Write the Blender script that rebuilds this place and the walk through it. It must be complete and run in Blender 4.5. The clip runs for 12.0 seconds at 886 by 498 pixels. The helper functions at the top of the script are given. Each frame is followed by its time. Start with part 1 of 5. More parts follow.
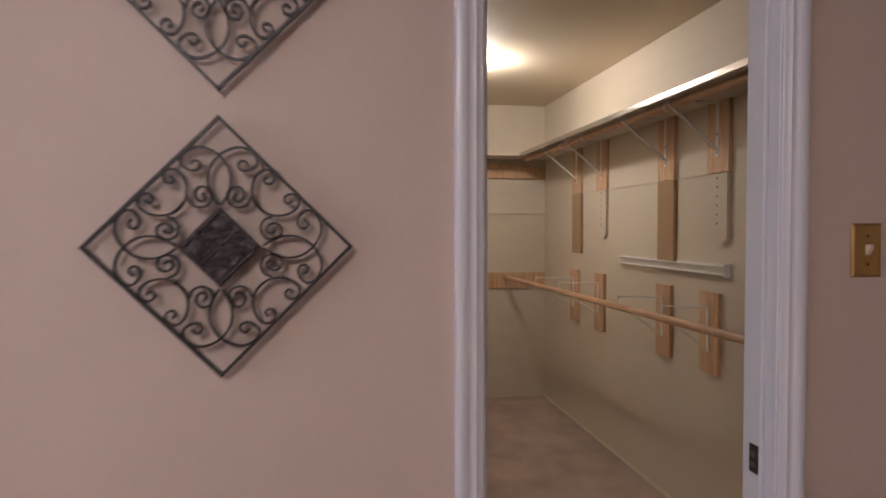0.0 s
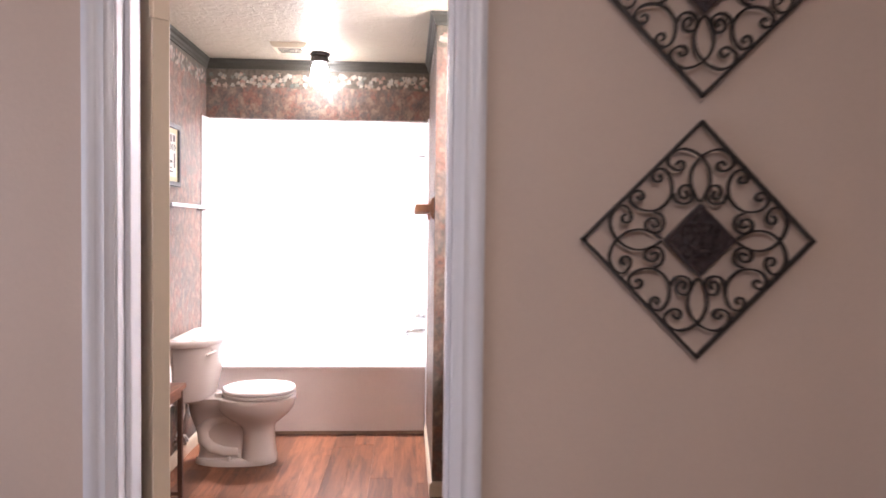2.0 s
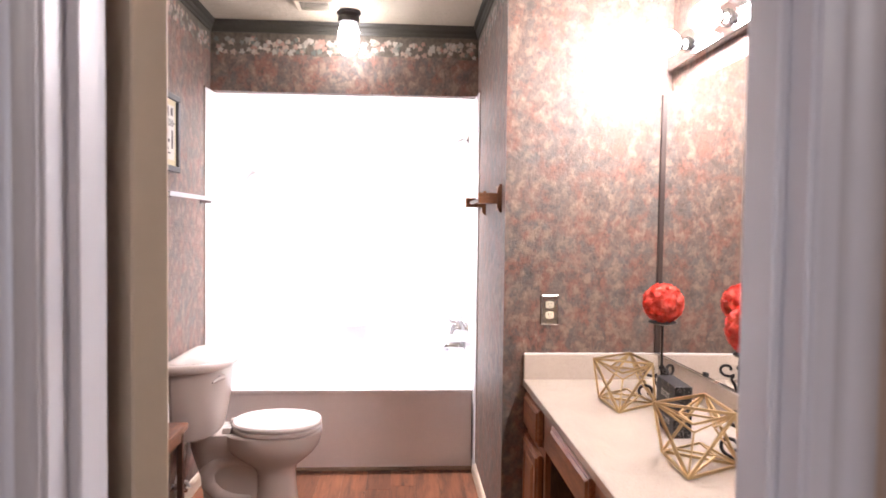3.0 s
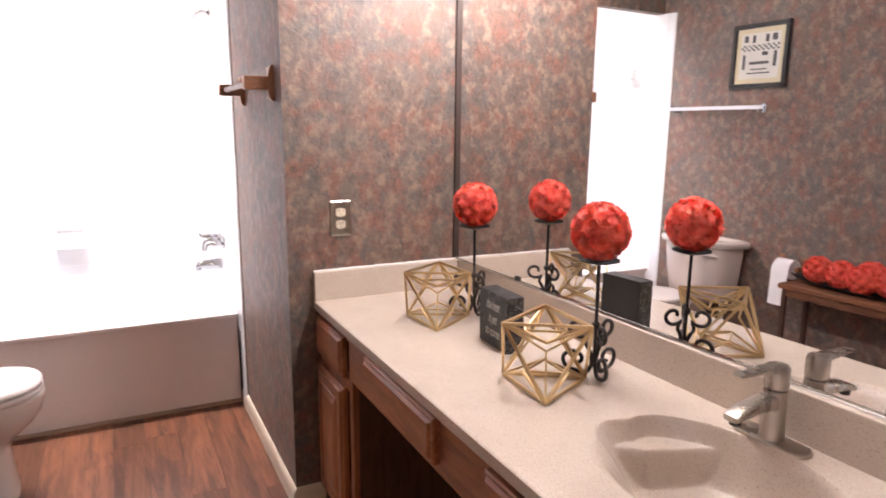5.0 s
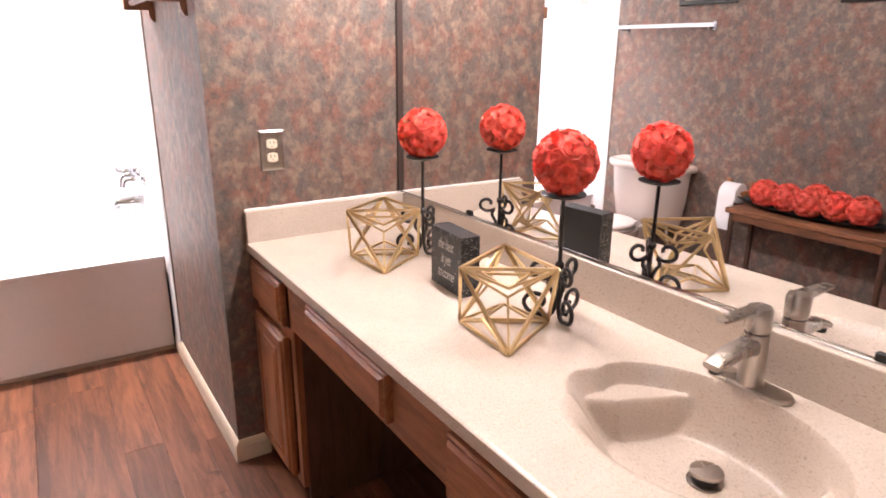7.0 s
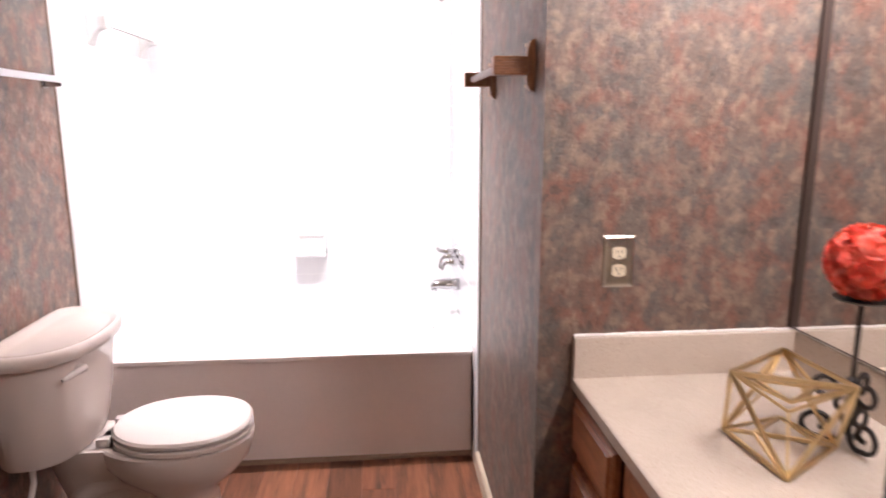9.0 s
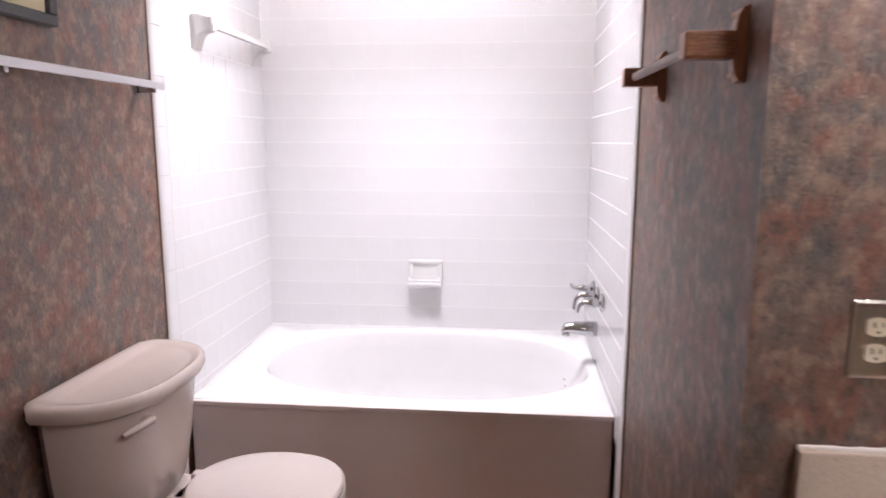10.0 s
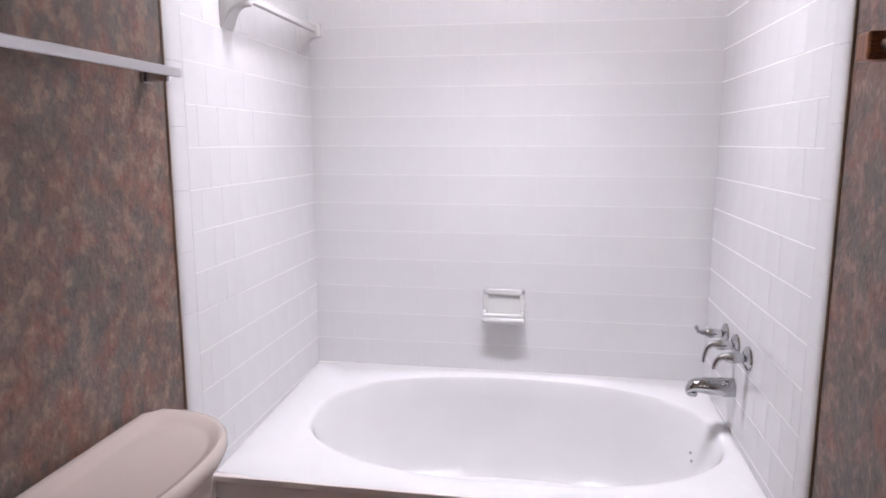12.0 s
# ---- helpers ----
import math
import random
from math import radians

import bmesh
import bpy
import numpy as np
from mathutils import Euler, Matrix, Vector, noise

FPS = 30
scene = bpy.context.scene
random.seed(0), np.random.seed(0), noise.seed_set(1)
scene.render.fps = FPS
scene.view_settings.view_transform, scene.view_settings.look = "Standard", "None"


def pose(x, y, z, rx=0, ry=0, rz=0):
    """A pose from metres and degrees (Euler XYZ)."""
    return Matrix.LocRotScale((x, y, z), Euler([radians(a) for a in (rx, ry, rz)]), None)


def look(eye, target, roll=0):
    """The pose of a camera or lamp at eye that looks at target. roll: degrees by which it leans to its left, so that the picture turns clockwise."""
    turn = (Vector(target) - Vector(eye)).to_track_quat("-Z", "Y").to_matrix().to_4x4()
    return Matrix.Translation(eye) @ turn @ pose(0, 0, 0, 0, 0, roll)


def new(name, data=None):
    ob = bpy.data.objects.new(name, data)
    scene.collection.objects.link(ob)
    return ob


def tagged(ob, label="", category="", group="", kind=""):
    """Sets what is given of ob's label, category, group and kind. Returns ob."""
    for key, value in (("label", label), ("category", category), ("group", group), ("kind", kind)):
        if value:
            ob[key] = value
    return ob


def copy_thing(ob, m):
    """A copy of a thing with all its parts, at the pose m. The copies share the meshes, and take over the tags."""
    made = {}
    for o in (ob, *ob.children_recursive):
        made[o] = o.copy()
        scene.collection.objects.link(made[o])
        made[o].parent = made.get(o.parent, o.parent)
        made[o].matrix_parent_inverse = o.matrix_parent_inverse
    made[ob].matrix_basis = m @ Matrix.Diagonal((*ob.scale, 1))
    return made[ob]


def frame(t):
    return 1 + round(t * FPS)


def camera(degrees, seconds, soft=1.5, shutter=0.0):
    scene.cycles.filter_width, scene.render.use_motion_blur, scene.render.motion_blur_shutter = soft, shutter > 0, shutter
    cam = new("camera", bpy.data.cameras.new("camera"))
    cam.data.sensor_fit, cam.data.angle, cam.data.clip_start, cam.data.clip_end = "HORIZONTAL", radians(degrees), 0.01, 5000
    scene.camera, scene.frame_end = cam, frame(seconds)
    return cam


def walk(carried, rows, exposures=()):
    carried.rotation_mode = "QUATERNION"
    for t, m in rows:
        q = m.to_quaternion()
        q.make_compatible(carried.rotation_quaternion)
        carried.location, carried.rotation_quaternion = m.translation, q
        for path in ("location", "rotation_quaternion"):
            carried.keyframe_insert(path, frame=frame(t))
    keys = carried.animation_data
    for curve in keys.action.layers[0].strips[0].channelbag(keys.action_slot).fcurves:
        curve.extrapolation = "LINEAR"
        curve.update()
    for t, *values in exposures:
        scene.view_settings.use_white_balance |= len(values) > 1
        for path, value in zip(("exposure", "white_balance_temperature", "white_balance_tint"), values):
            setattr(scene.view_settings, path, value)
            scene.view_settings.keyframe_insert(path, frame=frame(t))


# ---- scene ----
cam = camera(68.1, 12.0, 1.7, 0.4)
PATH = [
    (0, (0.002, -0.104, 1.389), (0.31, 1.871, 1.326), -0.1),
    (0.5, (-0.166, -0.421, 1.362), (0.129, 1.556, 1.3), 0.7),
    (1, (-0.349, -0.52, 1.403), (-0.121, 1.466, 1.336), 0.6),
    (1.5, (-0.605, -0.408, 1.39), (-0.477, 1.587, 1.325), 0.7),
    (2, (-0.787, -0.142, 1.374), (-0.678, 1.854, 1.31), 0.7),
    (2.5, (-0.948, 0.234, 1.361), (-0.842, 2.231, 1.294), 0.6),
    (2.7, (-1.011, 0.391, 1.356), (-0.909, 2.387, 1.295), 0.7),
    (4.3, (-1.097, 0.989, 1.365), (-0.551, 2.896, 1.114), 0.61),
    (4.5, (-1.111, 1.005, 1.362), (-0.457, 2.872, 1.068), 0.6),
    (5, (-1.145, 1.037, 1.336), (-0.263, 2.795, 0.971), 0.34),
    (5.5, (-1.158, 1.048, 1.341), (-0.177, 2.727, 0.873), -0.025),
    (6, (-1.168, 1.055, 1.329), (-0.136, 2.668, 0.748), -0.06),
    (6.5, (-1.129, 1.129, 1.331), (-0.092, 2.727, 0.723), -0.23),
    (6.7, (-1.112, 1.159, 1.326), (-0.067, 2.756, 0.728), 0.1),
    (8.3, (-0.994, 1.461, 1.341), (-0.455, 3.335, 0.899), -0.6),
    (8.5, (-1.003, 1.544, 1.351), (-0.56, 3.451, 0.942), -0.5),
    (9, (-1.007, 1.729, 1.349), (-0.826, 3.684, 0.967), -0.1),
    (9.5, (-0.98, 1.957, 1.346), (-1.022, 3.929, 1.018), 0.0),
    (10, (-1.028, 2.161, 1.324), (-1.209, 4.126, 1.0), 0.1),
    (10.5, (-1.121, 2.344, 1.317), (-1.378, 4.302, 0.997), 0.0),
    (11, (-1.139, 2.547, 1.324), (-1.417, 4.501, 0.999), -0.0),
    (11.5, (-1.177, 2.702, 1.335), (-1.47, 4.652, 1.004), 0.0),
    (12, (-1.214, 2.68, 1.33), (-1.532, 4.629, 1.01), -0.0),
]
# the camera's own exposure sinks as the lit alcove fills the picture
EXPOSURE = [(0, 0.38, 5850, 17), (1, 0.26, 5900, 17), (1.5, 0.26, 5950, 17), (2.5, -0.03, 6000, 17), (4.5, -0.84, 6100, 18), (5, -0.58, 6100, 17), (5.5, -0.24, 6150, 17), (6.5, -0.15, 6200, 18), (8.5, -0.46, 6150, 18), (9.5, -1.08, 6150, 18), (10, -1.5, 6000, 18), (10.5, -1.72, 5850, 17), (12, -1.92, 5800, 16)]
walk(cam, [(t, look(eye, target, roll)) for t, eye, target, roll in PATH], EXPOSURE)
# ---------------------------------------------------------------- light and exposure
world = bpy.data.worlds.new("sky")
scene.world = world
world.use_nodes = True
wn = world.node_tree
sky = wn.nodes.new("ShaderNodeTexSky")
sky.sky_type, sky.sun_disc = "NISHITA", False
sky.sun_elevation, sky.sun_rotation = radians(38), radians(150)
wn.nodes["Background"].inputs[1].default_value = 0.1
wn.links.new(sky.outputs[0], wn.nodes["Background"].inputs[0])

BATH_LAMP, VANITY_LAMP, ALCOVE_LAMP, CLOSET_LAMP, ROOM_LAMP, WINDOW_FILL = 75, 455, 3000, 165, 20, 16


# ---------------------------------------------------------------- materials
def nodes_of(name):
    m = bpy.data.materials.new(name)
    m.use_nodes = True
    return m, m.node_tree, m.node_tree.nodes["Principled BSDF"]


def coords(tree, stretch=(1, 1, 1), turn=(0, 0, 0)):
    tc = tree.nodes.new("ShaderNodeTexCoord")
    mp = tree.nodes.new("ShaderNodeMapping")
    mp.inputs["Scale"].default_value = stretch
    mp.inputs["Rotation"].default_value = turn
    tree.links.new(tc.outputs["Object"], mp.inputs[0])
    return mp.outputs[0]


def noise_of(tree, vec, scale, detail=4, rough=0.55, distort=0.0):
    n = tree.nodes.new("ShaderNodeTexNoise")
    n.inputs["Scale"].default_value, n.inputs["Detail"].default_value = scale, detail
    n.inputs["Roughness"].default_value, n.inputs["Distortion"].default_value = rough, distort
    tree.links.new(vec, n.inputs["Vector"])
    return n.outputs["Fac"]


def ramp_of(tree, fac, stops):
    r = tree.nodes.new("ShaderNodeValToRGB")
    while len(r.color_ramp.elements) < len(stops):
        r.color_ramp.elements.new(0.5)
    for e, (at, c) in zip(r.color_ramp.elements, stops):
        e.position, e.color = at, (*c, 1) if len(c) == 3 else c
    tree.links.new(fac, r.inputs[0])
    return r.outputs[0]


def mix_of(tree, fac, a, b, mode="MIX"):
    m = tree.nodes.new("ShaderNodeMix")
    m.data_type, m.blend_type = "RGBA", mode
    for sock, v in ((m.inputs[0], fac), (m.inputs[6], a), (m.inputs[7], b)):
        if hasattr(v, "default_value"):
            tree.links.new(v, sock)
        else:
            sock.default_value = v if not isinstance(v, tuple) else (*v, 1)
    return m.outputs[2]


def bump_of(tree, bsdf, fac, strength, distance=0.002):
    b = tree.nodes.new("ShaderNodeBump")
    b.inputs["Strength"].default_value, b.inputs["Distance"].default_value = strength, distance
    tree.links.new(fac, b.inputs["Height"])
    tree.links.new(b.outputs[0], bsdf.inputs["Normal"])


def shade(c, k):
    return tuple(min(1.0, v * k) for v in c)


def surf(name, c, vary=0.12, scale=4, rough=0.5, metal=0.0, bump=0.2, bscale=120, stretch=(1, 1, 1), coat=0.0, distance=0.002, piece=0.0):
    """A plain surface with stains at one scale, grain at another."""
    m, t, b = nodes_of(name)
    v = coords(t, stretch)
    big = noise_of(t, v, scale, 5)
    fine = noise_of(t, v, bscale, 3)
    col = ramp_of(t, big, [(0.3, shade(c, 1 - vary)), (0.7, shade(c, 1 + vary))])
    col = mix_of(t, 0.35, col, ramp_of(t, fine, [(0.35, shade(c, 1 - vary)), (0.65, shade(c, 1 + vary))]))
    if piece:
        oi = t.nodes.new("ShaderNodeObjectInfo")
        col = mix_of(t, 1.0, col, ramp_of(t, oi.outputs["Random"], [(0, (1 - piece,) * 3), (1, (1.0, 1.0, 1.0))]), "MULTIPLY")
    t.links.new(col, b.inputs["Base Color"])
    rr = t.nodes.new("ShaderNodeMapRange")
    rr.inputs[3].default_value, rr.inputs[4].default_value = max(0.02, rough * 0.8), min(1, rough * 1.2)
    t.links.new(big, rr.inputs[0])
    t.links.new(rr.outputs[0], b.inputs["Roughness"])
    b.inputs["Metallic"].default_value = metal
    b.inputs["Coat Weight"].default_value = coat
    if bump:
        bump_of(t, b, fine, bump, distance)
    return m


def wallpaper():
    """Sponged wallpaper: brushed dabs of rust, tan, brown and slate at several sizes, with small dark flecks and a raised grain."""
    m, t, b = nodes_of("mottled_wallpaper")
    v = coords(t, (1, 1, 0.8))
    far = coords(t, (1, 1, 0.85), (0.6, 0.4, 0.9))
    big = noise_of(t, far, 4.2, 5, 0.6, 0.2)
    mid = noise_of(t, v, 13, 5, 0.60, 0.15)
    dab = noise_of(t, far, 26, 5, 0.60, 0.2)
    fine = noise_of(t, v, 85, 5, 0.64, 0.2)
    slate, brown, rust, tan = (0.100, 0.096, 0.089), (0.138, 0.094, 0.074), (0.200, 0.094, 0.068), (0.245, 0.172, 0.134)
    cloud = noise_of(t, far, 15, 5, 0.6, 0.2)
    col = mix_of(t, ramp_of(t, big, [(0.40, (0, 0, 0)), (0.60, (0.5, 0.5, 0.5))]), brown, shade(slate, 1.35))
    col = mix_of(t, ramp_of(t, mid, [(0.46, (0, 0, 0)), (0.61, (0.84, 0.84, 0.84))]), col, rust)
    col = mix_of(t, ramp_of(t, cloud, [(0.50, (0, 0, 0)), (0.64, (0.75, 0.75, 0.75))]), col, slate)
    col = mix_of(t, ramp_of(t, dab, [(0.50, (0, 0, 0)), (0.64, (0.85, 0.85, 0.85))]), col, tan)
    col = mix_of(t, ramp_of(t, dab, [(0.34, (0.6, 0.6, 0.6)), (0.42, (0, 0, 0))]), col, shade(slate, 0.62))
    col = mix_of(t, 0.62, col, ramp_of(t, fine, [(0.30, (0.40, 0.39, 0.40)), (0.42, (0.86, 0.85, 0.85)), (0.58, (1.08, 1.06, 1.04)), (0.72, (1.55, 1.50, 1.45))]), "MULTIPLY")
    t.links.new(col, b.inputs["Base Color"])
    b.inputs["Roughness"].default_value = 0.5
    b.inputs["Specular IOR Level"].default_value = 0.35
    bump_of(t, b, mix_of(t, 0.3, fine, dab), 0.8, 0.005)
    return m


def laminate():
    """Red-brown laminate: soft grain along the plank, dark scraped smudges and knots, a tone of its own on each plank."""
    m, t, b = nodes_of("reddish_laminate")
    oi = t.nodes.new("ShaderNodeObjectInfo")
    tc = t.nodes.new("ShaderNodeTexCoord")
    off = t.nodes.new("ShaderNodeVectorMath")
    off.operation = "SCALE"
    off.inputs[0].default_value = (17, 29, 11)
    t.links.new(oi.outputs["Random"], off.inputs["Scale"])

    def drawn(stretch):
        add = t.nodes.new("ShaderNodeVectorMath")
        add.operation = "MULTIPLY_ADD"
        add.inputs[1].default_value = stretch
        t.links.new(tc.outputs["Object"], add.inputs[0])
        t.links.new(off.outputs[0], add.inputs[2])
        return add.outputs[0]

    grain = noise_of(t, drawn((14, 0.9, 1)), 3.2, 7, 0.62, 0.8)
    smudge = noise_of(t, drawn((9.0, 1.1, 1)), 2.0, 7, 0.70, 0.35)
    knot = noise_of(t, drawn((9.0, 5.0, 1)), 1.5, 3, 0.5, 0.4)
    col = ramp_of(t, grain, [(0.28, (0.115, 0.044, 0.023)), (0.46, (0.178, 0.070, 0.036)), (0.60, (0.222, 0.090, 0.047)), (0.76, (0.265, 0.112, 0.060))])
    col = mix_of(t, ramp_of(t, smudge, [(0.49, (0, 0, 0)), (0.62, (0.74, 0.74, 0.74))]), col, (0.060, 0.026, 0.017))
    col = mix_of(t, ramp_of(t, knot, [(0.68, (0, 0, 0)), (0.76, (0.85, 0.85, 0.85))]), col, (0.028, 0.013, 0.010))
    col = mix_of(t, 1.0, col, ramp_of(t, oi.outputs["Random"], [(0, (0.50, 0.48, 0.48)), (0.4, (0.80, 0.77, 0.76)), (1, (1.02, 0.98, 0.96))]), "MULTIPLY")
    t.links.new(col, b.inputs["Base Color"])
    b.inputs["Roughness"].default_value = 0.42
    b.inputs["Specular IOR Level"].default_value = 0.3
    bump_of(t, b, grain, 0.12, 0.001)
    return m


def knockdown():
    m, t, b = nodes_of("knockdown_ceiling")
    v = coords(t)
    n1 = noise_of(t, v, 26, 3, 0.5, 0.8)
    n2 = noise_of(t, v, 2.2, 4)
    t.links.new(ramp_of(t, n2, [(0.3, (0.44, 0.385, 0.295)), (0.7, (0.51, 0.45, 0.355))]), b.inputs["Base Color"])
    b.inputs["Roughness"].default_value = 0.45
    hard = ramp_of(t, n1, [(0.47, (0, 0, 0)), (0.56, (1, 1, 1))])
    bump_of(t, b, hard, 0.5, 0.004)
    return m


def plank_wood(name, dark, light, stretch, rough=0.35, piece=0.35, scale=3.0):
    """Wood with grain drawn out along one axis."""
    m, t, b = nodes_of(name)
    oi = t.nodes.new("ShaderNodeObjectInfo")
    tc = t.nodes.new("ShaderNodeTexCoord")
    add = t.nodes.new("ShaderNodeVectorMath")
    add.operation = "MULTIPLY_ADD"
    add.inputs[1].default_value = stretch
    t.links.new(tc.outputs["Object"], add.inputs[0])
    off = t.nodes.new("ShaderNodeVectorMath")
    off.operation = "SCALE"
    off.inputs[0].default_value = (17, 29, 11)
    t.links.new(oi.outputs["Random"], off.inputs["Scale"])
    t.links.new(off.outputs[0], add.inputs[2])
    v = add.outputs[0]
    g1 = noise_of(t, v, scale, 8, 0.65, 1.2)
    g2 = noise_of(t, v, scale * 7, 4, 0.6, 0.4)
    col = ramp_of(t, g1, [(0.28, shade(dark, 0.62)), (0.42, dark), (0.56, light), (0.75, shade(light, 1.15))])
    col = mix_of(t, 0.35, col, ramp_of(t, g2, [(0.35, dark), (0.65, light)]))
    col = mix_of(t, 1.0, col, ramp_of(t, oi.outputs["Random"], [(0, (1 - piece,) * 3), (1, (1.0, 1.0, 1.0))]), "MULTIPLY")
    t.links.new(col, b.inputs["Base Color"])
    b.inputs["Roughness"].default_value = rough
    bump_of(t, b, g2, 0.15, 0.001)
    return m


def counter_stone():
    m, t, b = nodes_of("speckled_cultured_stone")
    v = coords(t)
    big = noise_of(t, v, 9, 4)
    fl = noise_of(t, coords(t, (1, 0.45, 1), (0, 0, 0.5)), 430, 3, 0.6)
    fl2 = noise_of(t, coords(t, (0.45, 1, 1), (0, 0, 0.9)), 300, 2, 0.6)
    col = ramp_of(t, big, [(0.3, (0.53, 0.45, 0.38)), (0.7, (0.58, 0.495, 0.42))])
    col = mix_of(t, ramp_of(t, fl, [(0.57, (0, 0, 0)), (0.67, (0.7, 0.7, 0.7))]), col, (0.25, 0.165, 0.105))
    col = mix_of(t, ramp_of(t, fl2, [(0.60, (0, 0, 0)), (0.72, (0.5, 0.5, 0.5))]), col, (0.72, 0.64, 0.54))
    t.links.new(col, b.inputs["Base Color"])
    b.inputs["Roughness"].default_value = 0.24
    b.inputs["Coat Weight"].default_value = 0.15
    bump_of(t, b, noise_of(t, v, 40, 2), 0.02, 0.001)
    return m


def glow(name, colour, strength):
    m, t, b = nodes_of(name)
    b.inputs["Base Color"].default_value = (0.9, 0.9, 0.88, 1)
    b.inputs["Emission Color"].default_value = (*colour, 1)
    b.inputs["Emission Strength"].default_value = strength
    return m


def plain(name, c, rough=0.4, metal=0.0):
    m, t, b = nodes_of(name)
    b.inputs["Base Color"].default_value = (*c, 1)
    b.inputs["Roughness"].default_value, b.inputs["Metallic"].default_value = rough, metal
    return m


def glazed(name, c, rough=0.1, wave=18, strength=0.12, piece=0.0):
    """Glazed ceramic with a slightly wavy gloss."""
    m, t, b = nodes_of(name)
    v = coords(t)
    n = noise_of(t, v, wave, 3)
    big = noise_of(t, v, 3, 3)
    col = ramp_of(t, big, [(0.3, shade(c, 0.96)), (0.7, shade(c, 1.02))])
    if piece:
        oi = t.nodes.new("ShaderNodeObjectInfo")
        col = mix_of(t, 1.0, col, ramp_of(t, oi.outputs["Random"], [(0, (1 - piece,) * 3), (1, (1.0, 1.0, 1.0))]), "MULTIPLY")
    t.links.new(col, b.inputs["Base Color"])
    b.inputs["Roughness"].default_value = rough
    b.inputs["Specular IOR Level"].default_value = 0.5
    bump_of(t, b, n, strength, 0.002)
    return m


M_PAINT = surf("tan_wall_paint", (0.54, 0.43, 0.37), 0.03, 2, 0.55, 0, 0.35, 90, distance=0.0015)
M_CREAM = surf("cream_closet_paint", (0.60, 0.53, 0.43), 0.05, 2.5, 0.6, 0, 0.3, 70)
M_TRIM = surf("white_trim_paint", (0.66, 0.65, 0.70), 0.02, 6, 0.32, 0, 0.02, 40)
M_DOORPAINT = surf("beige_door_paint", (0.58, 0.48, 0.36), 0.03, 6, 0.35, 0, 0.05, 60)
M_PAPER = wallpaper()
M_CEIL = knockdown()
M_CLOSETCEIL = surf("cream_ceiling_paint", (0.62, 0.53, 0.40), 0.03, 3, 0.7, 0, 0.4, 60)
M_GREEN = surf("dark_green_moulding", (0.034, 0.031, 0.024), 0.2, 8, 0.4, 0, 0.1, 60)
M_FLOOR = laminate()
M_JOINT = plain("dark_joint", (0.07, 0.032, 0.020), 0.7)
M_CARPET = surf("beige_carpet", (0.44, 0.34, 0.29), 0.3, 4, 0.95, 0, 1.0, 260, distance=0.006)
M_TILE = glazed("white_glazed_tile", (0.79, 0.78, 0.79), 0.08, 55, 0.16, 0.012)
M_GROUT = surf("white_grout", (0.82, 0.81, 0.80), 0.08, 20, 0.8, 0, 0.3, 200)
M_TUB = glazed("white_tub_enamel", (0.80, 0.79, 0.79), 0.14, 4, 0.03)
M_APRON = surf("tub_apron_panel", (0.76, 0.68, 0.65), 0.03, 5, 0.35, 0, 0.04, 60)
M_TOILET = glazed("biscuit_porcelain", (0.55, 0.47, 0.425), 0.06, 3, 0.02)
M_SEAT = glazed("biscuit_seat_plastic", (0.55, 0.48, 0.44), 0.18, 3, 0.02)
M_CHROME = surf("chrome", (0.52, 0.52, 0.53), 0.03, 9, 0.09, 1.0, 0.02, 60)
M_NICKEL = surf("brushed_nickel", (0.44, 0.40, 0.36), 0.08, 9, 0.28, 1.0, 0.12, 300, (1, 1, 0.1))
M_STONE = counter_stone()
M_OAK = plank_wood("oak_cabinet", (0.21, 0.070, 0.028), (0.38, 0.145, 0.062), (6, 6, 0.9), 0.34, 0.15, 4)
M_OAKH = plank_wood("oak_cabinet_crosswise", (0.21, 0.070, 0.028), (0.38, 0.145, 0.062), (6, 0.9, 6), 0.34, 0.15, 4)
# Cabinet sides: dark veneer, with the shade below the counter put into its colour.
M_OAKSIDE = plank_wood("dark_shaded_cabinet_side", (0.085, 0.036, 0.019), (0.150, 0.068, 0.036), (6, 6, 0.9), 0.5, 0.1, 4)
M_STRIP = plain("dark_brown_strip", (0.046, 0.027, 0.021), 0.5)
M_OAKD = plank_wood("oak_towel_mount", (0.21, 0.080, 0.032), (0.36, 0.150, 0.064), (6, 6, 0.9), 0.35, 0.1, 8)
M_PINE = plank_wood("pale_pine", (0.50, 0.30, 0.16), (0.66, 0.44, 0.27), (6, 6, 0.7), 0.5, 0.12, 3)
M_ROD = plank_wood("pine_rod", (0.46, 0.26, 0.14), (0.62, 0.40, 0.25), (6, 0.7, 6), 0.4, 0.1, 3)
M_FIBRE = surf("brown_fibreboard", (0.36, 0.24, 0.13), 0.1, 5, 0.6, 0, 0.2, 150)
M_WIRE = surf("white_wire", (0.72, 0.70, 0.67), 0.05, 9, 0.4, 0, 0.05, 60)
M_IRON = surf("dark_wrought_iron", (0.030, 0.024, 0.023), 0.25, 20, 0.45, 0.3, 0.3, 160)
M_CARVED = surf("carved_dark_resin", (0.035, 0.022, 0.024), 0.4, 30, 0.4, 0.1, 0.9, 70, distance=0.006)
M_BRASS = surf("brass_plate", (0.50, 0.34, 0.13), 0.1, 9, 0.3, 1.0, 0.1, 120)
M_STEEL = surf("brushed_steel_plate", (0.50, 0.47, 0.43), 0.1, 9, 0.25, 1.0, 0.1, 120)
M_IVORY = surf("ivory_plastic", (0.66, 0.58, 0.44), 0.04, 9, 0.35, 0, 0.03, 60)
M_GOLD = surf("gold_metal", (0.64, 0.48, 0.26), 0.12, 14, 0.38, 1.0, 0.1, 120)
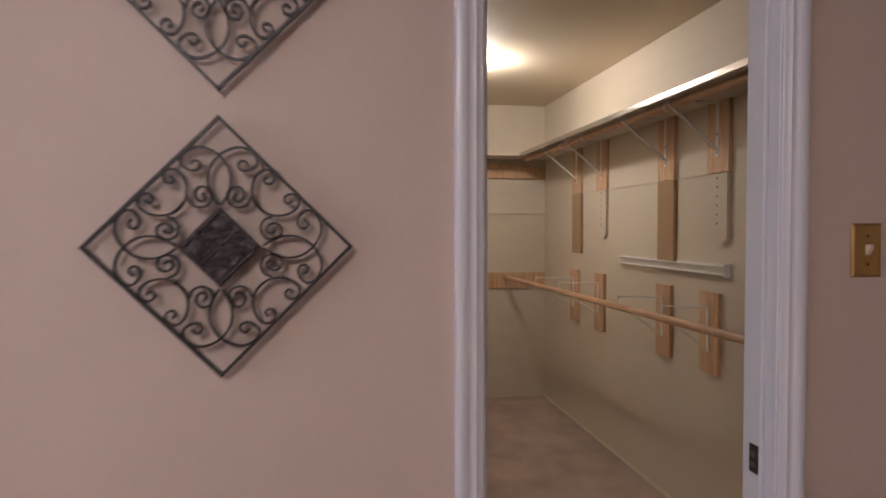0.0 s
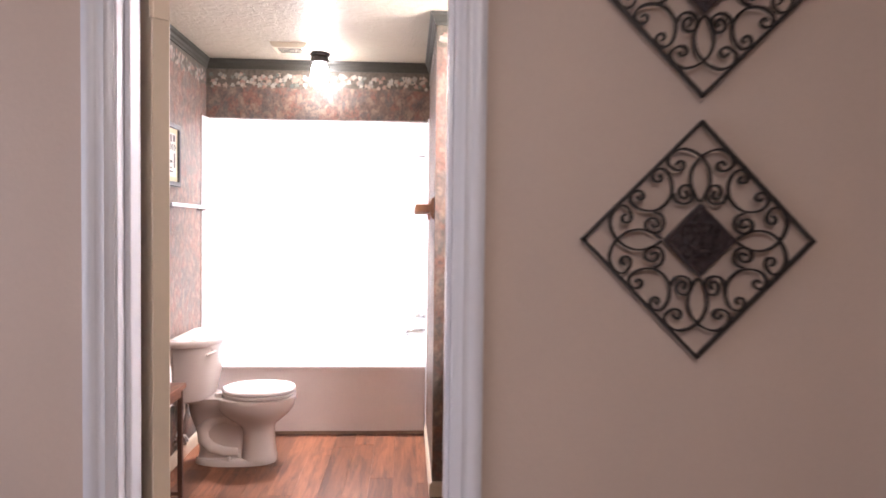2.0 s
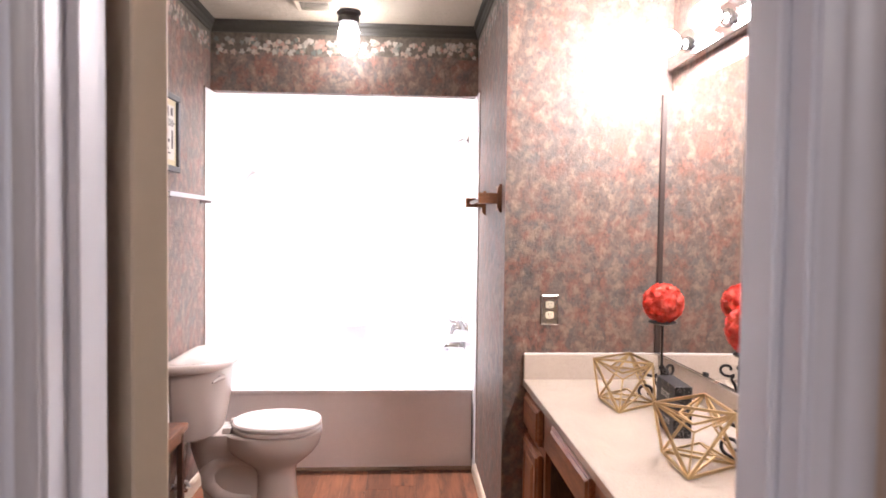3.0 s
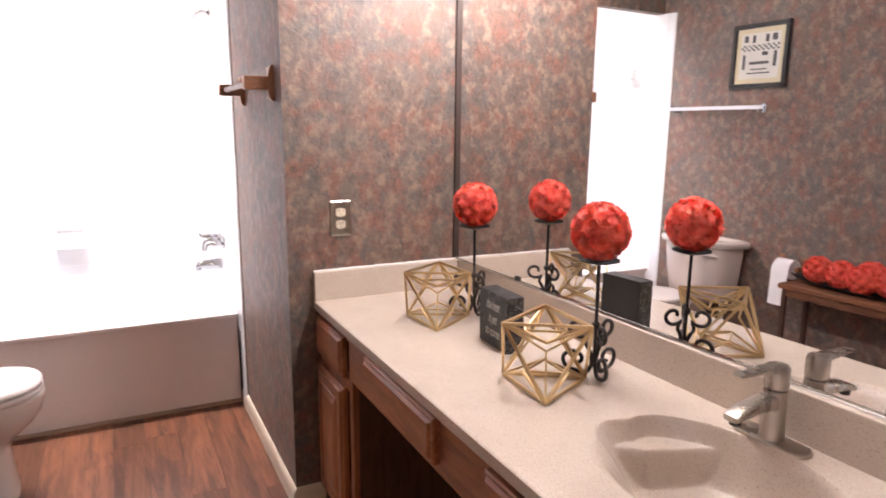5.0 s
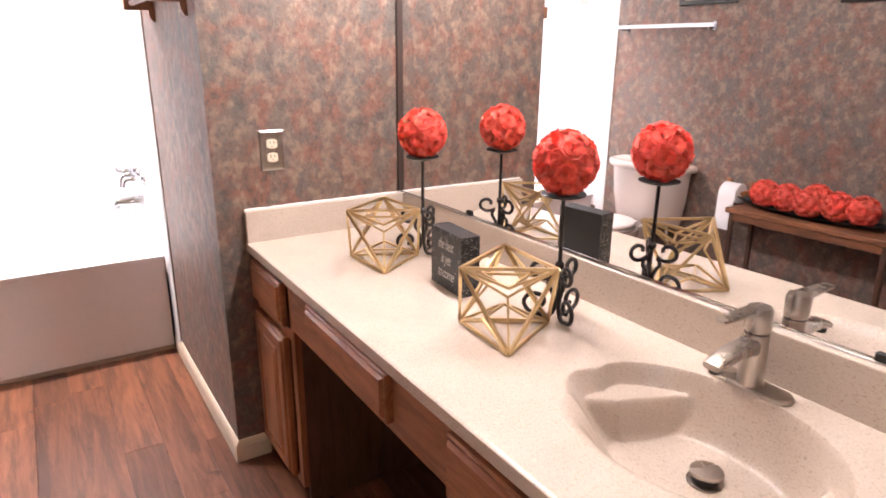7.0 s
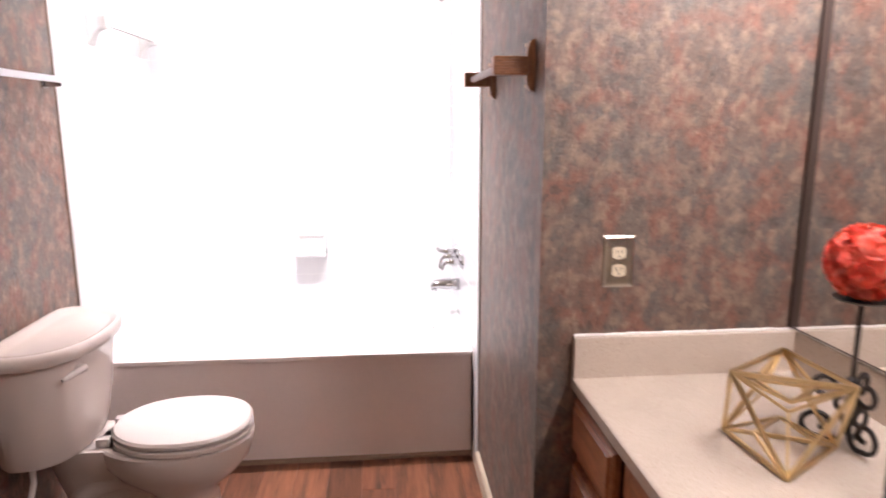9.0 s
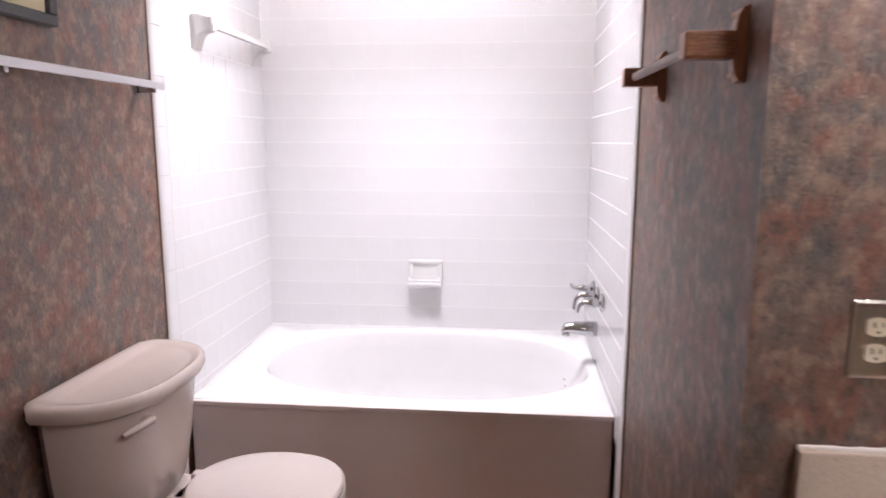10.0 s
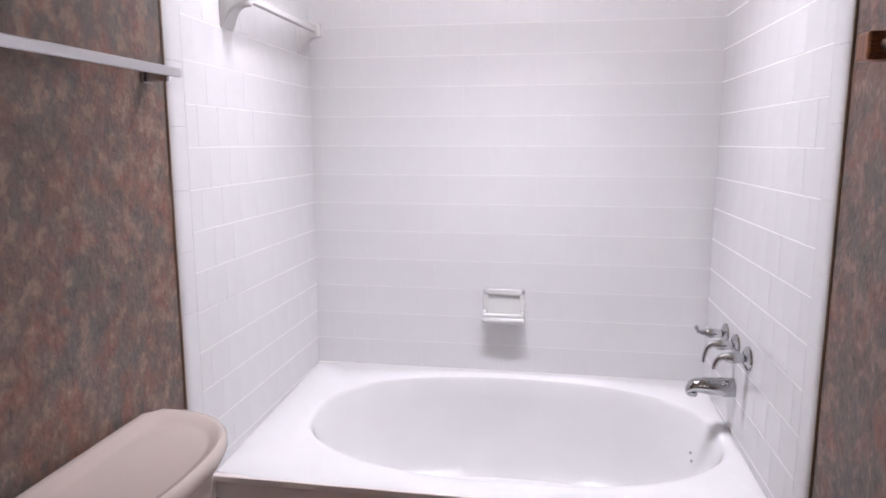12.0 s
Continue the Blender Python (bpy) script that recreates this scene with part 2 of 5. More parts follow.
M_BLACK = surf("black_board", (0.010, 0.010, 0.011), 0.2, 9, 0.5, 0, 0.2, 120)
M_DOTS = plain("grey_dots", (0.33, 0.31, 0.29), 0.6)
M_LETTER = plain("pale_lettering", (0.50, 0.48, 0.45), 0.6)
M_FRAME = surf("black_picture_frame", (0.014, 0.013, 0.013), 0.2, 9, 0.35, 0, 0.1, 90)
M_MAT = surf("cream_mat", (0.62, 0.54, 0.36), 0.05, 9, 0.7, 0, 0.05, 90)
M_PRINT = surf("pale_print", (0.66, 0.63, 0.58), 0.08, 12, 0.6, 0, 0.02, 90)
M_INK = plain("print_ink", (0.06, 0.055, 0.055), 0.6)
M_BENCH = plank_wood("rustic_bench_wood", (0.11, 0.04, 0.018), (0.25, 0.10, 0.045), (7, 0.9, 7), 0.5, 0.25, 4)
M_DARKWOOD = surf("dark_bench_leg", (0.07, 0.032, 0.02), 0.25, 12, 0.5, 0, 0.2, 90)
M_TISSUE = surf("white_tissue", (0.80, 0.79, 0.80), 0.02, 9, 0.9, 0, 0.2, 200)
M_CERAMIC = glazed("white_ceramic_bar", (0.80, 0.79, 0.78), 0.12, 5, 0.03)
M_ALU = surf("satin_aluminium_bar", (0.70, 0.70, 0.72), 0.04, 9, 0.3, 0.9, 0.06, 160)
M_GREYROD = surf("weathered_rod", (0.36, 0.29, 0.26), 0.15, 20, 0.5, 0, 0.2, 90, (1, 0.2, 1))
M_DARK = plain("dark_gap", (0.02, 0.018, 0.016), 0.6)
M_BORDER = surf("border_ground", (0.085, 0.070, 0.052), 0.6, 26, 0.5, 0, 0.1, 60)
M_CAULK = surf("white_caulk", (0.78, 0.75, 0.72), 0.05, 30, 0.5, 0, 0.3, 90)
M_BASE = surf("cream_baseboard", (0.60, 0.50, 0.38), 0.05, 7, 0.4, 0, 0.06, 50, (1, 1, 3))
M_TOEK = surf("dark_trim", (0.22, 0.14, 0.09), 0.1, 9, 0.5, 0, 0.1, 60)
M_MIRROR = plain("mirror_silver", (0.93, 0.93, 0.93), 0.0, 1.0)


def petals():
    m, t, b = nodes_of("red_fabric_petals")
    g = t.nodes.new("ShaderNodeNewGeometry")
    fine = noise_of(t, coords(t), 160, 3)
    col = ramp_of(t, g.outputs["Random Per Island"], [(0.0, (0.86, 0.095, 0.060)), (0.5, (0.93, 0.125, 0.085)), (1.0, (0.97, 0.19, 0.14))])
    col = mix_of(t, 0.3, col, ramp_of(t, fine, [(0.3, (0.72, 0.06, 0.04)), (0.7, (0.96, 0.16, 0.12))]))
    t.links.new(col, b.inputs["Base Color"])
    b.inputs["Roughness"].default_value = 0.75
    b.inputs["Subsurface Weight"].default_value = 0.5
    b.inputs["Subsurface Scale"].default_value = 0.012
    bump_of(t, b, fine, 0.2)
    return m


def leaves():
    m, t, b = nodes_of("printed_ivy_leaves")
    g = t.nodes.new("ShaderNodeNewGeometry")
    col = ramp_of(t, g.outputs["Random Per Island"], [(0.0, (0.34, 0.28, 0.23)), (0.3, (0.26, 0.13, 0.10)), (0.5, (0.40, 0.34, 0.29)), (0.75, (0.085, 0.10, 0.088)), (1.0, (0.44, 0.39, 0.34))])
    t.links.new(col, b.inputs["Base Color"])
    b.inputs["Roughness"].default_value = 0.5
    return m


M_LEAF = leaves()
M_RED = petals()


# ---------------------------------------------------------------- building helpers
def thing(name, x, y, z, label, category, group="", kind=""):
    """An Empty at the base of a thing made of parts."""
    ob = new(name)
    ob.location = (x, y, z)
    ob.empty_display_size = 0.05
    return tagged(ob, label, category, group, kind)


def root_of(ob):
    p = Vector((0, 0, 0))
    while ob:
        p += ob.location
        ob = ob.parent
    return p


def part(name, bm, material, parent=None, label="", smooth=False):
    """Links a bmesh, given in world metres, as one mesh under a thing or a part."""
    if parent:
        bmesh.ops.translate(bm, verts=bm.verts, vec=-root_of(parent))
    bmesh.ops.recalc_face_normals(bm, faces=bm.faces)
    me = bpy.data.meshes.new(name)
    bm.to_mesh(me)
    bm.free()
    me.materials.append(material)
    if smooth:
        for p in me.polygons:
            p.use_smooth = True
        me.set_sharp_from_angle(angle=radians(38))
    ob = new(name, me)
    ob.parent = parent
    if label:
        ob["label"] = label
    return ob


def solo(name, bm, material, label, category, group="", kind="", smooth=False):
    """A thing that is one mesh, its origin at its base."""
    lo = [min(v.co[i] for v in bm.verts) for i in range(3)]
    hi = [max(v.co[i] for v in bm.verts) for i in range(3)]
    at = Vector(((lo[0] + hi[0]) / 2, (lo[1] + hi[1]) / 2, lo[2]))
    bmesh.ops.translate(bm, verts=bm.verts, vec=-at)
    ob = part(name, bm, material, None, "", smooth)
    ob.location = at
    return tagged(ob, label, category, group, kind)


def box(x0, x1, y0, y1, z0, z1, bevel=0.0, seg=1, bm=None):
    b = bmesh.new()
    bmesh.ops.create_cube(b, size=1)
    for v in b.verts:
        v.co = (x0 + (v.co.x + 0.5) * (x1 - x0), y0 + (v.co.y + 0.5) * (y1 - y0), z0 + (v.co.z + 0.5) * (z1 - z0))
    if bevel:
        bmesh.ops.bevel(b, geom=b.edges[:], offset=bevel, segments=seg, affect="EDGES", profile=0.5)
    return b if bm is None else merge(bm, b)


def merge(bm, other):
    me = bpy.data.meshes.new("tmp")
    other.to_mesh(me)
    other.free()
    bm.from_mesh(me)
    bpy.data.meshes.remove(me)
    return bm


def joined(*bms):
    out = bms[0]
    for b in bms[1:]:
        merge(out, b)
    return out


def turned(bm, m):
    bmesh.ops.transform(bm, matrix=m, verts=bm.verts)
    return bm


def loft(rings, cap0=True, cap1=True, close=True):
    """Skin between rings of points."""
    bm = bmesh.new()
    vs = [[bm.verts.new(p) for p in ring] for ring in rings]
    n = len(rings[0])
    for a, b in zip(vs, vs[1:]):
        for i in range(n if close else n - 1):
            j = (i + 1) % n
            bm.faces.new((a[i], a[j], b[j], b[i]))
    if cap0:
        bm.faces.new(vs[0][::-1])
    if cap1:
        bm.faces.new(vs[-1])
    return bm


def lathe(profile, at, axis="z", n=24, caps=True):
    """profile: (radius, height) pairs from bottom to top, round an axis through at."""
    rings = []
    for r, h in profile:
        ring = []
        for i in range(n):
            a = 2 * math.pi * i / n
            u, w = max(r, 1e-5) * math.cos(a), max(r, 1e-5) * math.sin(a)
            ring.append({"z": (u, w, h), "x": (h, u, w), "y": (u, h, w)}[axis])
        rings.append([Vector(p) + Vector(at) for p in ring])
    return loft(rings, caps, caps)


def tube(points, r, n=8, closed=False, flat=None):
    """A bar swept along points; flat=(w, t) makes it a strip with its width along the last axis given."""
    pts = [Vector(p) for p in points]
    m = len(pts)
    rings, up = [], None
    for i, p in enumerate(pts):
        a = pts[(i - 1) % m] if closed or i else pts[0]
        b = pts[(i + 1) % m] if closed or i < m - 1 else pts[-1]
        d = (b - a).normalized()
        if up is None:
            up = Vector((0, 0, 1)) if abs(d.z) < 0.9 else Vector((1, 0, 0))
        s = d.cross(up).normalized()
        up = s.cross(d).normalized()
        rad = r[i] if isinstance(r, (list, tuple)) else r
        rings.append([p + rad * (math.cos(2 * math.pi * k / n + math.pi / n) * s + math.sin(2 * math.pi * k / n + math.pi / n) * up) for k in range(n)])
    if closed:
        rings.append(rings[0])
        bm = loft(rings, False, False)
        bmesh.ops.remove_doubles(bm, verts=bm.verts, dist=1e-6)
        return bm
    return loft(rings)


def spiral(cx, cy, r0, r1, a0, turns, n=22):
    return [(cx + (r0 + (r1 - r0) * k / n) * math.cos(a0 + turns * 2 * math.pi * k / n), cy + (r0 + (r1 - r0) * k / n) * math.sin(a0 + turns * 2 * math.pi * k / n)) for k in range(n + 1)]


# ---------------------------------------------------------------- the setting
LEFT, PIER, PIER_Y, BACK, TOP = -2.10, -0.649, 3.175, 5.045, 2.452
HALL, WALL = 1.145, 0.12
IN = HALL + 0.105
BATH_L, BATH_R, CLO_L, CLO_R, HEAD = -1.34, -0.697, 0.28, 0.905, 2.015
C_RIGHT, C_BACK, C_TOP = 1.66, 5.10, 2.385
ROOM_L, ROOM_R, ROOM_B = -3.0, 2.7, -3.7


def structure(name, bm, material, label, category="wall"):
    return solo(name, bm, material, label, category, kind="structure")


j = 0.02
bm = box(ROOM_L, BATH_L - j, HALL, HALL + 0.06, 0, TOP)
for x0, x1, z0 in ((BATH_L - j, BATH_R + j, HEAD + j), (BATH_R + j, CLO_L - j, 0), (CLO_L - j, CLO_R + j, HEAD + j), (CLO_R + j, ROOM_R, 0)):
    box(x0, x1, HALL, HALL + 0.06, z0, TOP, bm=bm)
structure("wall_hall", bm, M_PAINT, "tan painted wall with light orange-peel texture and two doorways")
bm = box(LEFT - WALL, BATH_L - j, HALL + 0.06, IN, 0, TOP)
box(BATH_L - j, BATH_R + j, HALL + 0.06, IN, HEAD + j, TOP, bm=bm)
box(BATH_R + j, 0.06, HALL + 0.06, IN, 0, TOP, bm=bm)
structure("wall_bath_entry", bm, M_PAPER, "bathroom entry wall covered in mottled rust and grey wallpaper")
bm = box(0.06, CLO_L - j, HALL + 0.06, IN, 0, TOP)
box(CLO_L - j, CLO_R + j, HALL + 0.06, IN, HEAD + j, TOP, bm=bm)
box(CLO_R + j, C_RIGHT + WALL, HALL + 0.06, IN, 0, TOP, bm=bm)
structure("wall_closet_entry", bm, M_CREAM, "cream painted closet wall round the doorway")
structure("wall_bath_left", box(LEFT - WALL, LEFT, IN, BACK, 0, TOP), M_PAPER, "bathroom wall covered in mottled rust and grey wallpaper")
structure("wall_mirror_side", box(0.018, 0.06, IN, PIER_Y, 0, TOP), M_PAPER, "wallpapered bathroom wall behind the vanity mirror")
structure("wall_pier", box(PIER, 0.06, PIER_Y, BACK, 0, TOP), M_PAPER, "projecting pier in mottled rust and grey wallpaper")
structure("wall_bath_back", box(LEFT - WALL, 0.06, BACK, BACK + WALL, 0, TOP), M_CREAM, "plain wall behind the tub tiles")
structure("soffit", box(LEFT, PIER, 4.22, 4.28, 2.075, TOP), M_PAPER, "wallpapered valance soffit above the tiled tub alcove")
structure("wall_closet_left", box(0.06, 0.12, IN, C_BACK, 0, TOP), M_CREAM, "cream painted closet wall")
structure("wall_closet_right", box(C_RIGHT, C_RIGHT + WALL, IN, C_BACK, 0, TOP), M_CREAM, "cream closet wall with a faint horizontal joint")
structure("wall_closet_back", box(0.06, C_RIGHT + WALL, C_BACK, C_BACK + WALL, 0, TOP), M_CREAM, "cream painted end wall of the closet")
structure("ceiling_bath", box(LEFT - WALL, 0.06, HALL, BACK + WALL, TOP, TOP + 0.1), M_CEIL, "beige knockdown-textured bathroom ceiling", "ceiling")
structure("ceiling_closet", box(0.12, C_RIGHT, IN, C_BACK, C_TOP, TOP), M_CLOSETCEIL, "cream painted closet ceiling", "ceiling")
structure("ceiling_room", box(ROOM_L - WALL, ROOM_R + WALL, ROOM_B - WALL, HALL, TOP, TOP + 0.1), M_CEIL, "beige textured ceiling of the outer room", "ceiling")
W0, W1 = -1.0, 0.7
bm = box(ROOM_L - WALL, ROOM_L, ROOM_B, W0, 0, TOP)
box(ROOM_L - WALL, ROOM_L, W1, HALL + 0.06, 0, TOP, bm=bm)
box(ROOM_L - WALL, ROOM_L, W0, W1, 0, 0.8, bm=bm)
box(ROOM_L - WALL, ROOM_L, W0, W1, 2.1, TOP, bm=bm)
structure("wall_room_left", bm, M_PAINT, "tan painted wall with an opening for the added window")
structure("wall_room_right", box(ROOM_R, ROOM_R + WALL, ROOM_B, HALL + 0.06, 0, TOP), M_PAINT, "tan painted wall of the outer room")
structure("wall_room_back", box(ROOM_L - WALL, ROOM_R + WALL, ROOM_B - WALL, ROOM_B, 0, TOP), M_PAINT, "tan painted wall of the outer room")
structure("floor_room", box(ROOM_L - WALL, ROOM_R + WALL, ROOM_B - WALL, IN, -0.1, 0.0), M_CARPET, "beige carpet of the outer room", "floor")
structure("floor_closet", box(0.06, C_RIGHT + WALL, IN, C_BACK + WALL, -0.1, 0.0), M_CARPET, "beige pink closet carpet with worn patches", "floor")
bath_floor = structure("floor_bath", box(LEFT - WALL, 0.06, IN, BACK + WALL, -0.1, -0.006), M_JOINT, "reddish brown wood laminate plank floor", "floor")


def lamp_in(name, kind, at, energy, size, colour, turn=None):
    d = bpy.data.lights.new(name, kind)
    d.energy, d.color = energy, colour
    if kind == "AREA":
        d.shape, d.size, d.size_y = "RECTANGLE", size[0], size[1]
    ob = new(name, d)
    ob.matrix_world = turn if turn else Matrix.Translation(at)
    return ob


# Soft fill for the hall wall, added at an unseen window.
lamp_in("window_fill", "AREA", None, WINDOW_FILL, (1.6, 1.2), (0.93, 0.95, 1.0), look((ROOM_L - 0.06, (W0 + W1) / 2, 1.45), (0, (W0 + W1) / 2, 1.40)))


def added_window():
    # Out of view; added as a frame round the fill light's opening.
    w = thing("window_1", ROOM_L - 0.1, (W0 + W1) / 2, 0.8, "white framed window added out of view to go with the fill light", "window", kind="structure")
    xa, xb = ROOM_L - 0.11, ROOM_L - 0.07
    bm = box(xa, xb, W0, W0 + 0.04, 0.8, 2.1)
    box(xa, xb, W1 - 0.04, W1, 0.8, 2.1, bm=bm)
    box(xa, xb, W0 + 0.04, W1 - 0.04, 0.8, 0.84, bm=bm)
    box(xa, xb, W0 + 0.04, W1 - 0.04, 2.06, 2.1, bm=bm)
    part("window_frame", bm, M_TRIM, w)


added_window()


def door_trim(name, x0, x1):
    """Jamb, stop and profiled casing of one doorway."""
    t = thing(name, (x0 + x1) / 2, HALL, 0, "glossy white painted door casing and jamb with fluted profile", "door trim", kind="structure")
    for a, b in ((x0 - j, x0), (x1, x1 + j)):
        part("jamb", box(a, b, HALL - 0.004, IN + 0.004, 0, HEAD, 0.002), M_TRIM, t)
    part("head_jamb", box(x0 - j, x1 + j, HALL - 0.004, IN + 0.004, HEAD, HEAD + j, 0.002), M_TRIM, t)
    for a, b in ((x0, x0 + 0.011), (x1 - 0.011, x1)):
        part("door_stop", box(a, b, HALL + 0.03, HALL + 0.07, 0, HEAD - 0.001, 0.002), M_TRIM, t)
    part("door_stop", box(x0 + 0.011, x1 - 0.011, HALL + 0.03, HALL + 0.07, HEAD - 0.012, HEAD - 0.001, 0.002), M_TRIM, t)
    # casing profile: (distance out from the opening, proud of the wall)
    prof = [(0, 0), (0, 0.008), (0.004, 0.011), (0.012, 0.011), (0.016, 0.014), (0.024, 0.012), (0.032, 0.013), (0.037, 0.017), (0.052, 0.018), (0.057, 0.015), (0.057, 0)]
    for face, sgn in ((HALL, -1), (IN, 1)):
        e = 0.004
        for side, x in ((-1, x0 - e), (1, x1 + e)):
            rings = [[(x + side * u, face + sgn * v, z if z == 0 else HEAD + e + u) for u, v in prof] for z in (0, 1)]
            part("casing", loft(rings), M_TRIM, t, "", True)
        rings = [[(xx + s * u, face + sgn * v, HEAD + e + u) for u, v in prof] for xx, s in ((x0 - e, -1), (x1 + e, 1))]
        part("head_casing", loft(rings), M_TRIM, t, "", True)
    return t


bath_trim = door_trim("door_trim_1", BATH_L, BATH_R)
closet_trim = door_trim("door_trim_2", CLO_L, CLO_R)
strike = part("strike_plate", joined(box(CLO_R - 0.0135, CLO_R - 0.011, HALL + 0.035, HALL + 0.066, 0.852, 0.915, 0.001)), M_DARK, closet_trim, "dark metal strike plate")
for z in (0.872, 0.893):
    part("strike_hole", box(CLO_R - 0.0145, CLO_R - 0.0132, HALL + 0.043, HALL + 0.058, z - 0.006, z + 0.006), M_STEEL, strike)


def open_door():
    """The bathroom door, swung back past square on its hinges."""
    d = thing("door_1", -1.324, IN + 0.022, 0.01, "beige painted interior door standing wide open", "door", kind="structure")
    w, th, hh = 0.64, 0.038, 1.99
    body = part("door_panel", box(0, w, -th, 0, 0, hh, 0.002), M_DOORPAINT)
    body.parent = d
    for z in (0.22, 1.83):
        k = part("hinge", joined(box(-0.004, 0.0, -th + 0.002, -0.002, z - 0.034, z + 0.034), lathe([(0.005, z - 0.034), (0.005, z + 0.034)], (-0.004, 0.003, 0), n=10)), M_DOORPAINT)
        k.parent = d
    knob = part("door_knob", lathe([(0.026, 0), (0.026, 0.006), (0.010, 0.010), (0.010, 0.03), (0.024, 0.042), (0.026, 0.054), (0.015, 0.064), (0, 0.066)], (w - 0.06, 0, 0.93), "y", 20), M_BRASS, None, "brass door knob", True)
    knob.parent = d
    d.rotation_euler = (0, 0, radians(133))
    return d


door = open_door()


def baseboards():
    t = thing("baseboard", PIER, PIER_Y, 0, "cream painted baseboards with a rounded top edge", "baseboard", kind="structure")
    prof = [(0, 0), (0.013, 0), (0.013, 0.055), (0.009, 0.068), (0.004, 0.075), (0, 0.076)]
    part("board", loft([[(PIER - u, y, z) for u, z in prof] for y in (PIER_Y - 0.013, 4.19)]), M_BASE, t)
    part("board", loft([[(x, PIER_Y - u, z) for u, z in prof] for x in (PIER, -0.545)]), M_BASE, t)
    part("board", loft([[(LEFT + u, y, z) for u, z in prof] for y in (IN, 4.19)]), M_BASE, t)
    part("shoe_moulding", loft([[(x, 4.2115 - u, z) for u, z in ((0, 0), (0.014, 0), (0.011, 0.009), (0, 0.016))] for x in (LEFT + 0.013, PIER - 0.013)]), M_TOEK, t)
    for y0, y1 in ((2.05, 2.85),):
        part("board", loft([[(0 - u, y, z) for u, z in prof] for y in (y0, y1)]), M_BASE, t)


baseboards()


def crown():
    t = thing("crown_moulding", PIER, 4.22, 2.37, "dark green stepped crown moulding under the ceiling", "moulding", kind="structure")
    prof = [(0, 2.388), (0.008, 2.390), (0.011, 2.402), (0.016, 2.409), (0.019, 2.425), (0.028, 2.434), (0.032, 2.445), (0.034, TOP - 0.002), (0, TOP - 0.002)]
    runs = (([(LEFT + u, IN, z) for u, z in prof], [(LEFT + u, 4.22 - u, z) for u, z in prof]),
            ([(LEFT + u, 4.22 - u, z) for u, z in prof], [(PIER - u, 4.22 - u, z) for u, z in prof]),
            ([(PIER - u, 4.22 - u, z) for u, z in prof], [(PIER - u, PIER_Y - u, z) for u, z in prof]),
            ([(PIER - u, PIER_Y - u, z) for u, z in prof], [(-0.0 - u, PIER_Y - u, z) for u, z in prof]),
            ([(0 - u, PIER_Y - u, z) for u, z in prof], [(0 - u, IN, z) for u, z in prof]))
    for a, b in runs:
        part("moulding", loft([a, b]), M_GREEN, t)


crown()


# ---------------------------------------------------------------- lamps
def jar_lamp():
    t = thing("ceiling_lamp", -1.344, 4.017, 2.22, "lit frosted glass jar ceiling lamp with dark cap", "ceiling lamp")
    part("cap", lathe([(0.030, 2.39), (0.052, 2.395), (0.056, 2.412), (0.050, 2.430), (0.062, 2.440), (0.062, 2.451)], (-1.344, 4.017, 0)), M_IRON, t, "dark metal cap", True)
    part("globe", lathe([(0.004, 2.235), (0.030, 2.24), (0.046, 2.262), (0.053, 2.30), (0.052, 2.35), (0.044, 2.378), (0.036, 2.391)], (-1.344, 4.017, 0)), glow("lit_glass", (1.0, 0.94, 0.87), BATH_LAMP), t, "glowing frosted glass globe", True)


jar_lamp()


def vanity_light():
    t = thing("vanity_light", -0.02, 2.4, 1.96, "chrome vanity light bar with lit globe bulbs above the mirror", "wall lamp")
    part("bar", box(-0.030, 0.018, 1.92, 3.12, 1.975, 2.085, 0.006, 2), M_CHROME, t)
    g = glow("lit_globe_bulb", (1.0, 0.93, 0.86), VANITY_LAMP)
    for y in (2.94, 2.64, 2.34, 2.04):
        s = part("socket", lathe([(0.030, -0.030), (0.028, -0.040), (0.020, -0.046), (0.020, -0.060)], (0, y, 2.03), "x", 20), M_CHROME, t, "chrome bulb socket", True)
        prof = [(0.016, 0.0475)] + [(0.046 * math.sin(a), 0.046 * math.cos(a)) for a in [0.36 + (math.pi - 0.37) * i / 11 for i in range(12)]]
        part("bulb", lathe([(r, -0.104 + h) for r, h in prof], (0, y, 2.03), "x", 20), g, s, "glowing frosted globe bulb", True)


vanity_light()


def alcove_light():
    """A light bar on the back of the valance, out of sight above the tub."""
    t = thing("alcove_light_bar", -1.38, 4.285, 2.2, "light bar with glass shades behind the tub valance", "wall lamp")
    part("bar", box(-1.80, -0.95, 4.281, 4.30, 2.31, 2.37, 0.004), M_CHROME, t)
    g, s = glow("lit_alcove_bulb", (1.0, 0.95, 0.92), ALCOVE_LAMP), glow("lit_shade_glass", (1.0, 0.95, 0.92), ALCOVE_LAMP * 0.026)
    for x in (-1.70, -1.48, -1.26, -1.04):
        b = part("shade", lathe([(0.064, 2.168), (0.061, 2.24), (0.044, 2.30), (0.022, 2.325), (0.020, 2.323), (0.042, 2.298), (0.058, 2.24), (0.061, 2.168)], (x, 4.40, 0), n=24, caps=False), s, t, "glass bell shade", True)
        part("bulb", lathe([(0.004, 2.224), (0.022, 2.232), (0.030, 2.252), (0.022, 2.28), (0.012, 2.30)], (x, 4.40, 0), n=18), g, b, "glowing bulb", True)
        part("arm", tube([(x, 4.30, 2.34), (x, 4.38, 2.338), (x, 4.40, 2.31)], 0.008, 8), M_CHROME, b)


alcove_light()


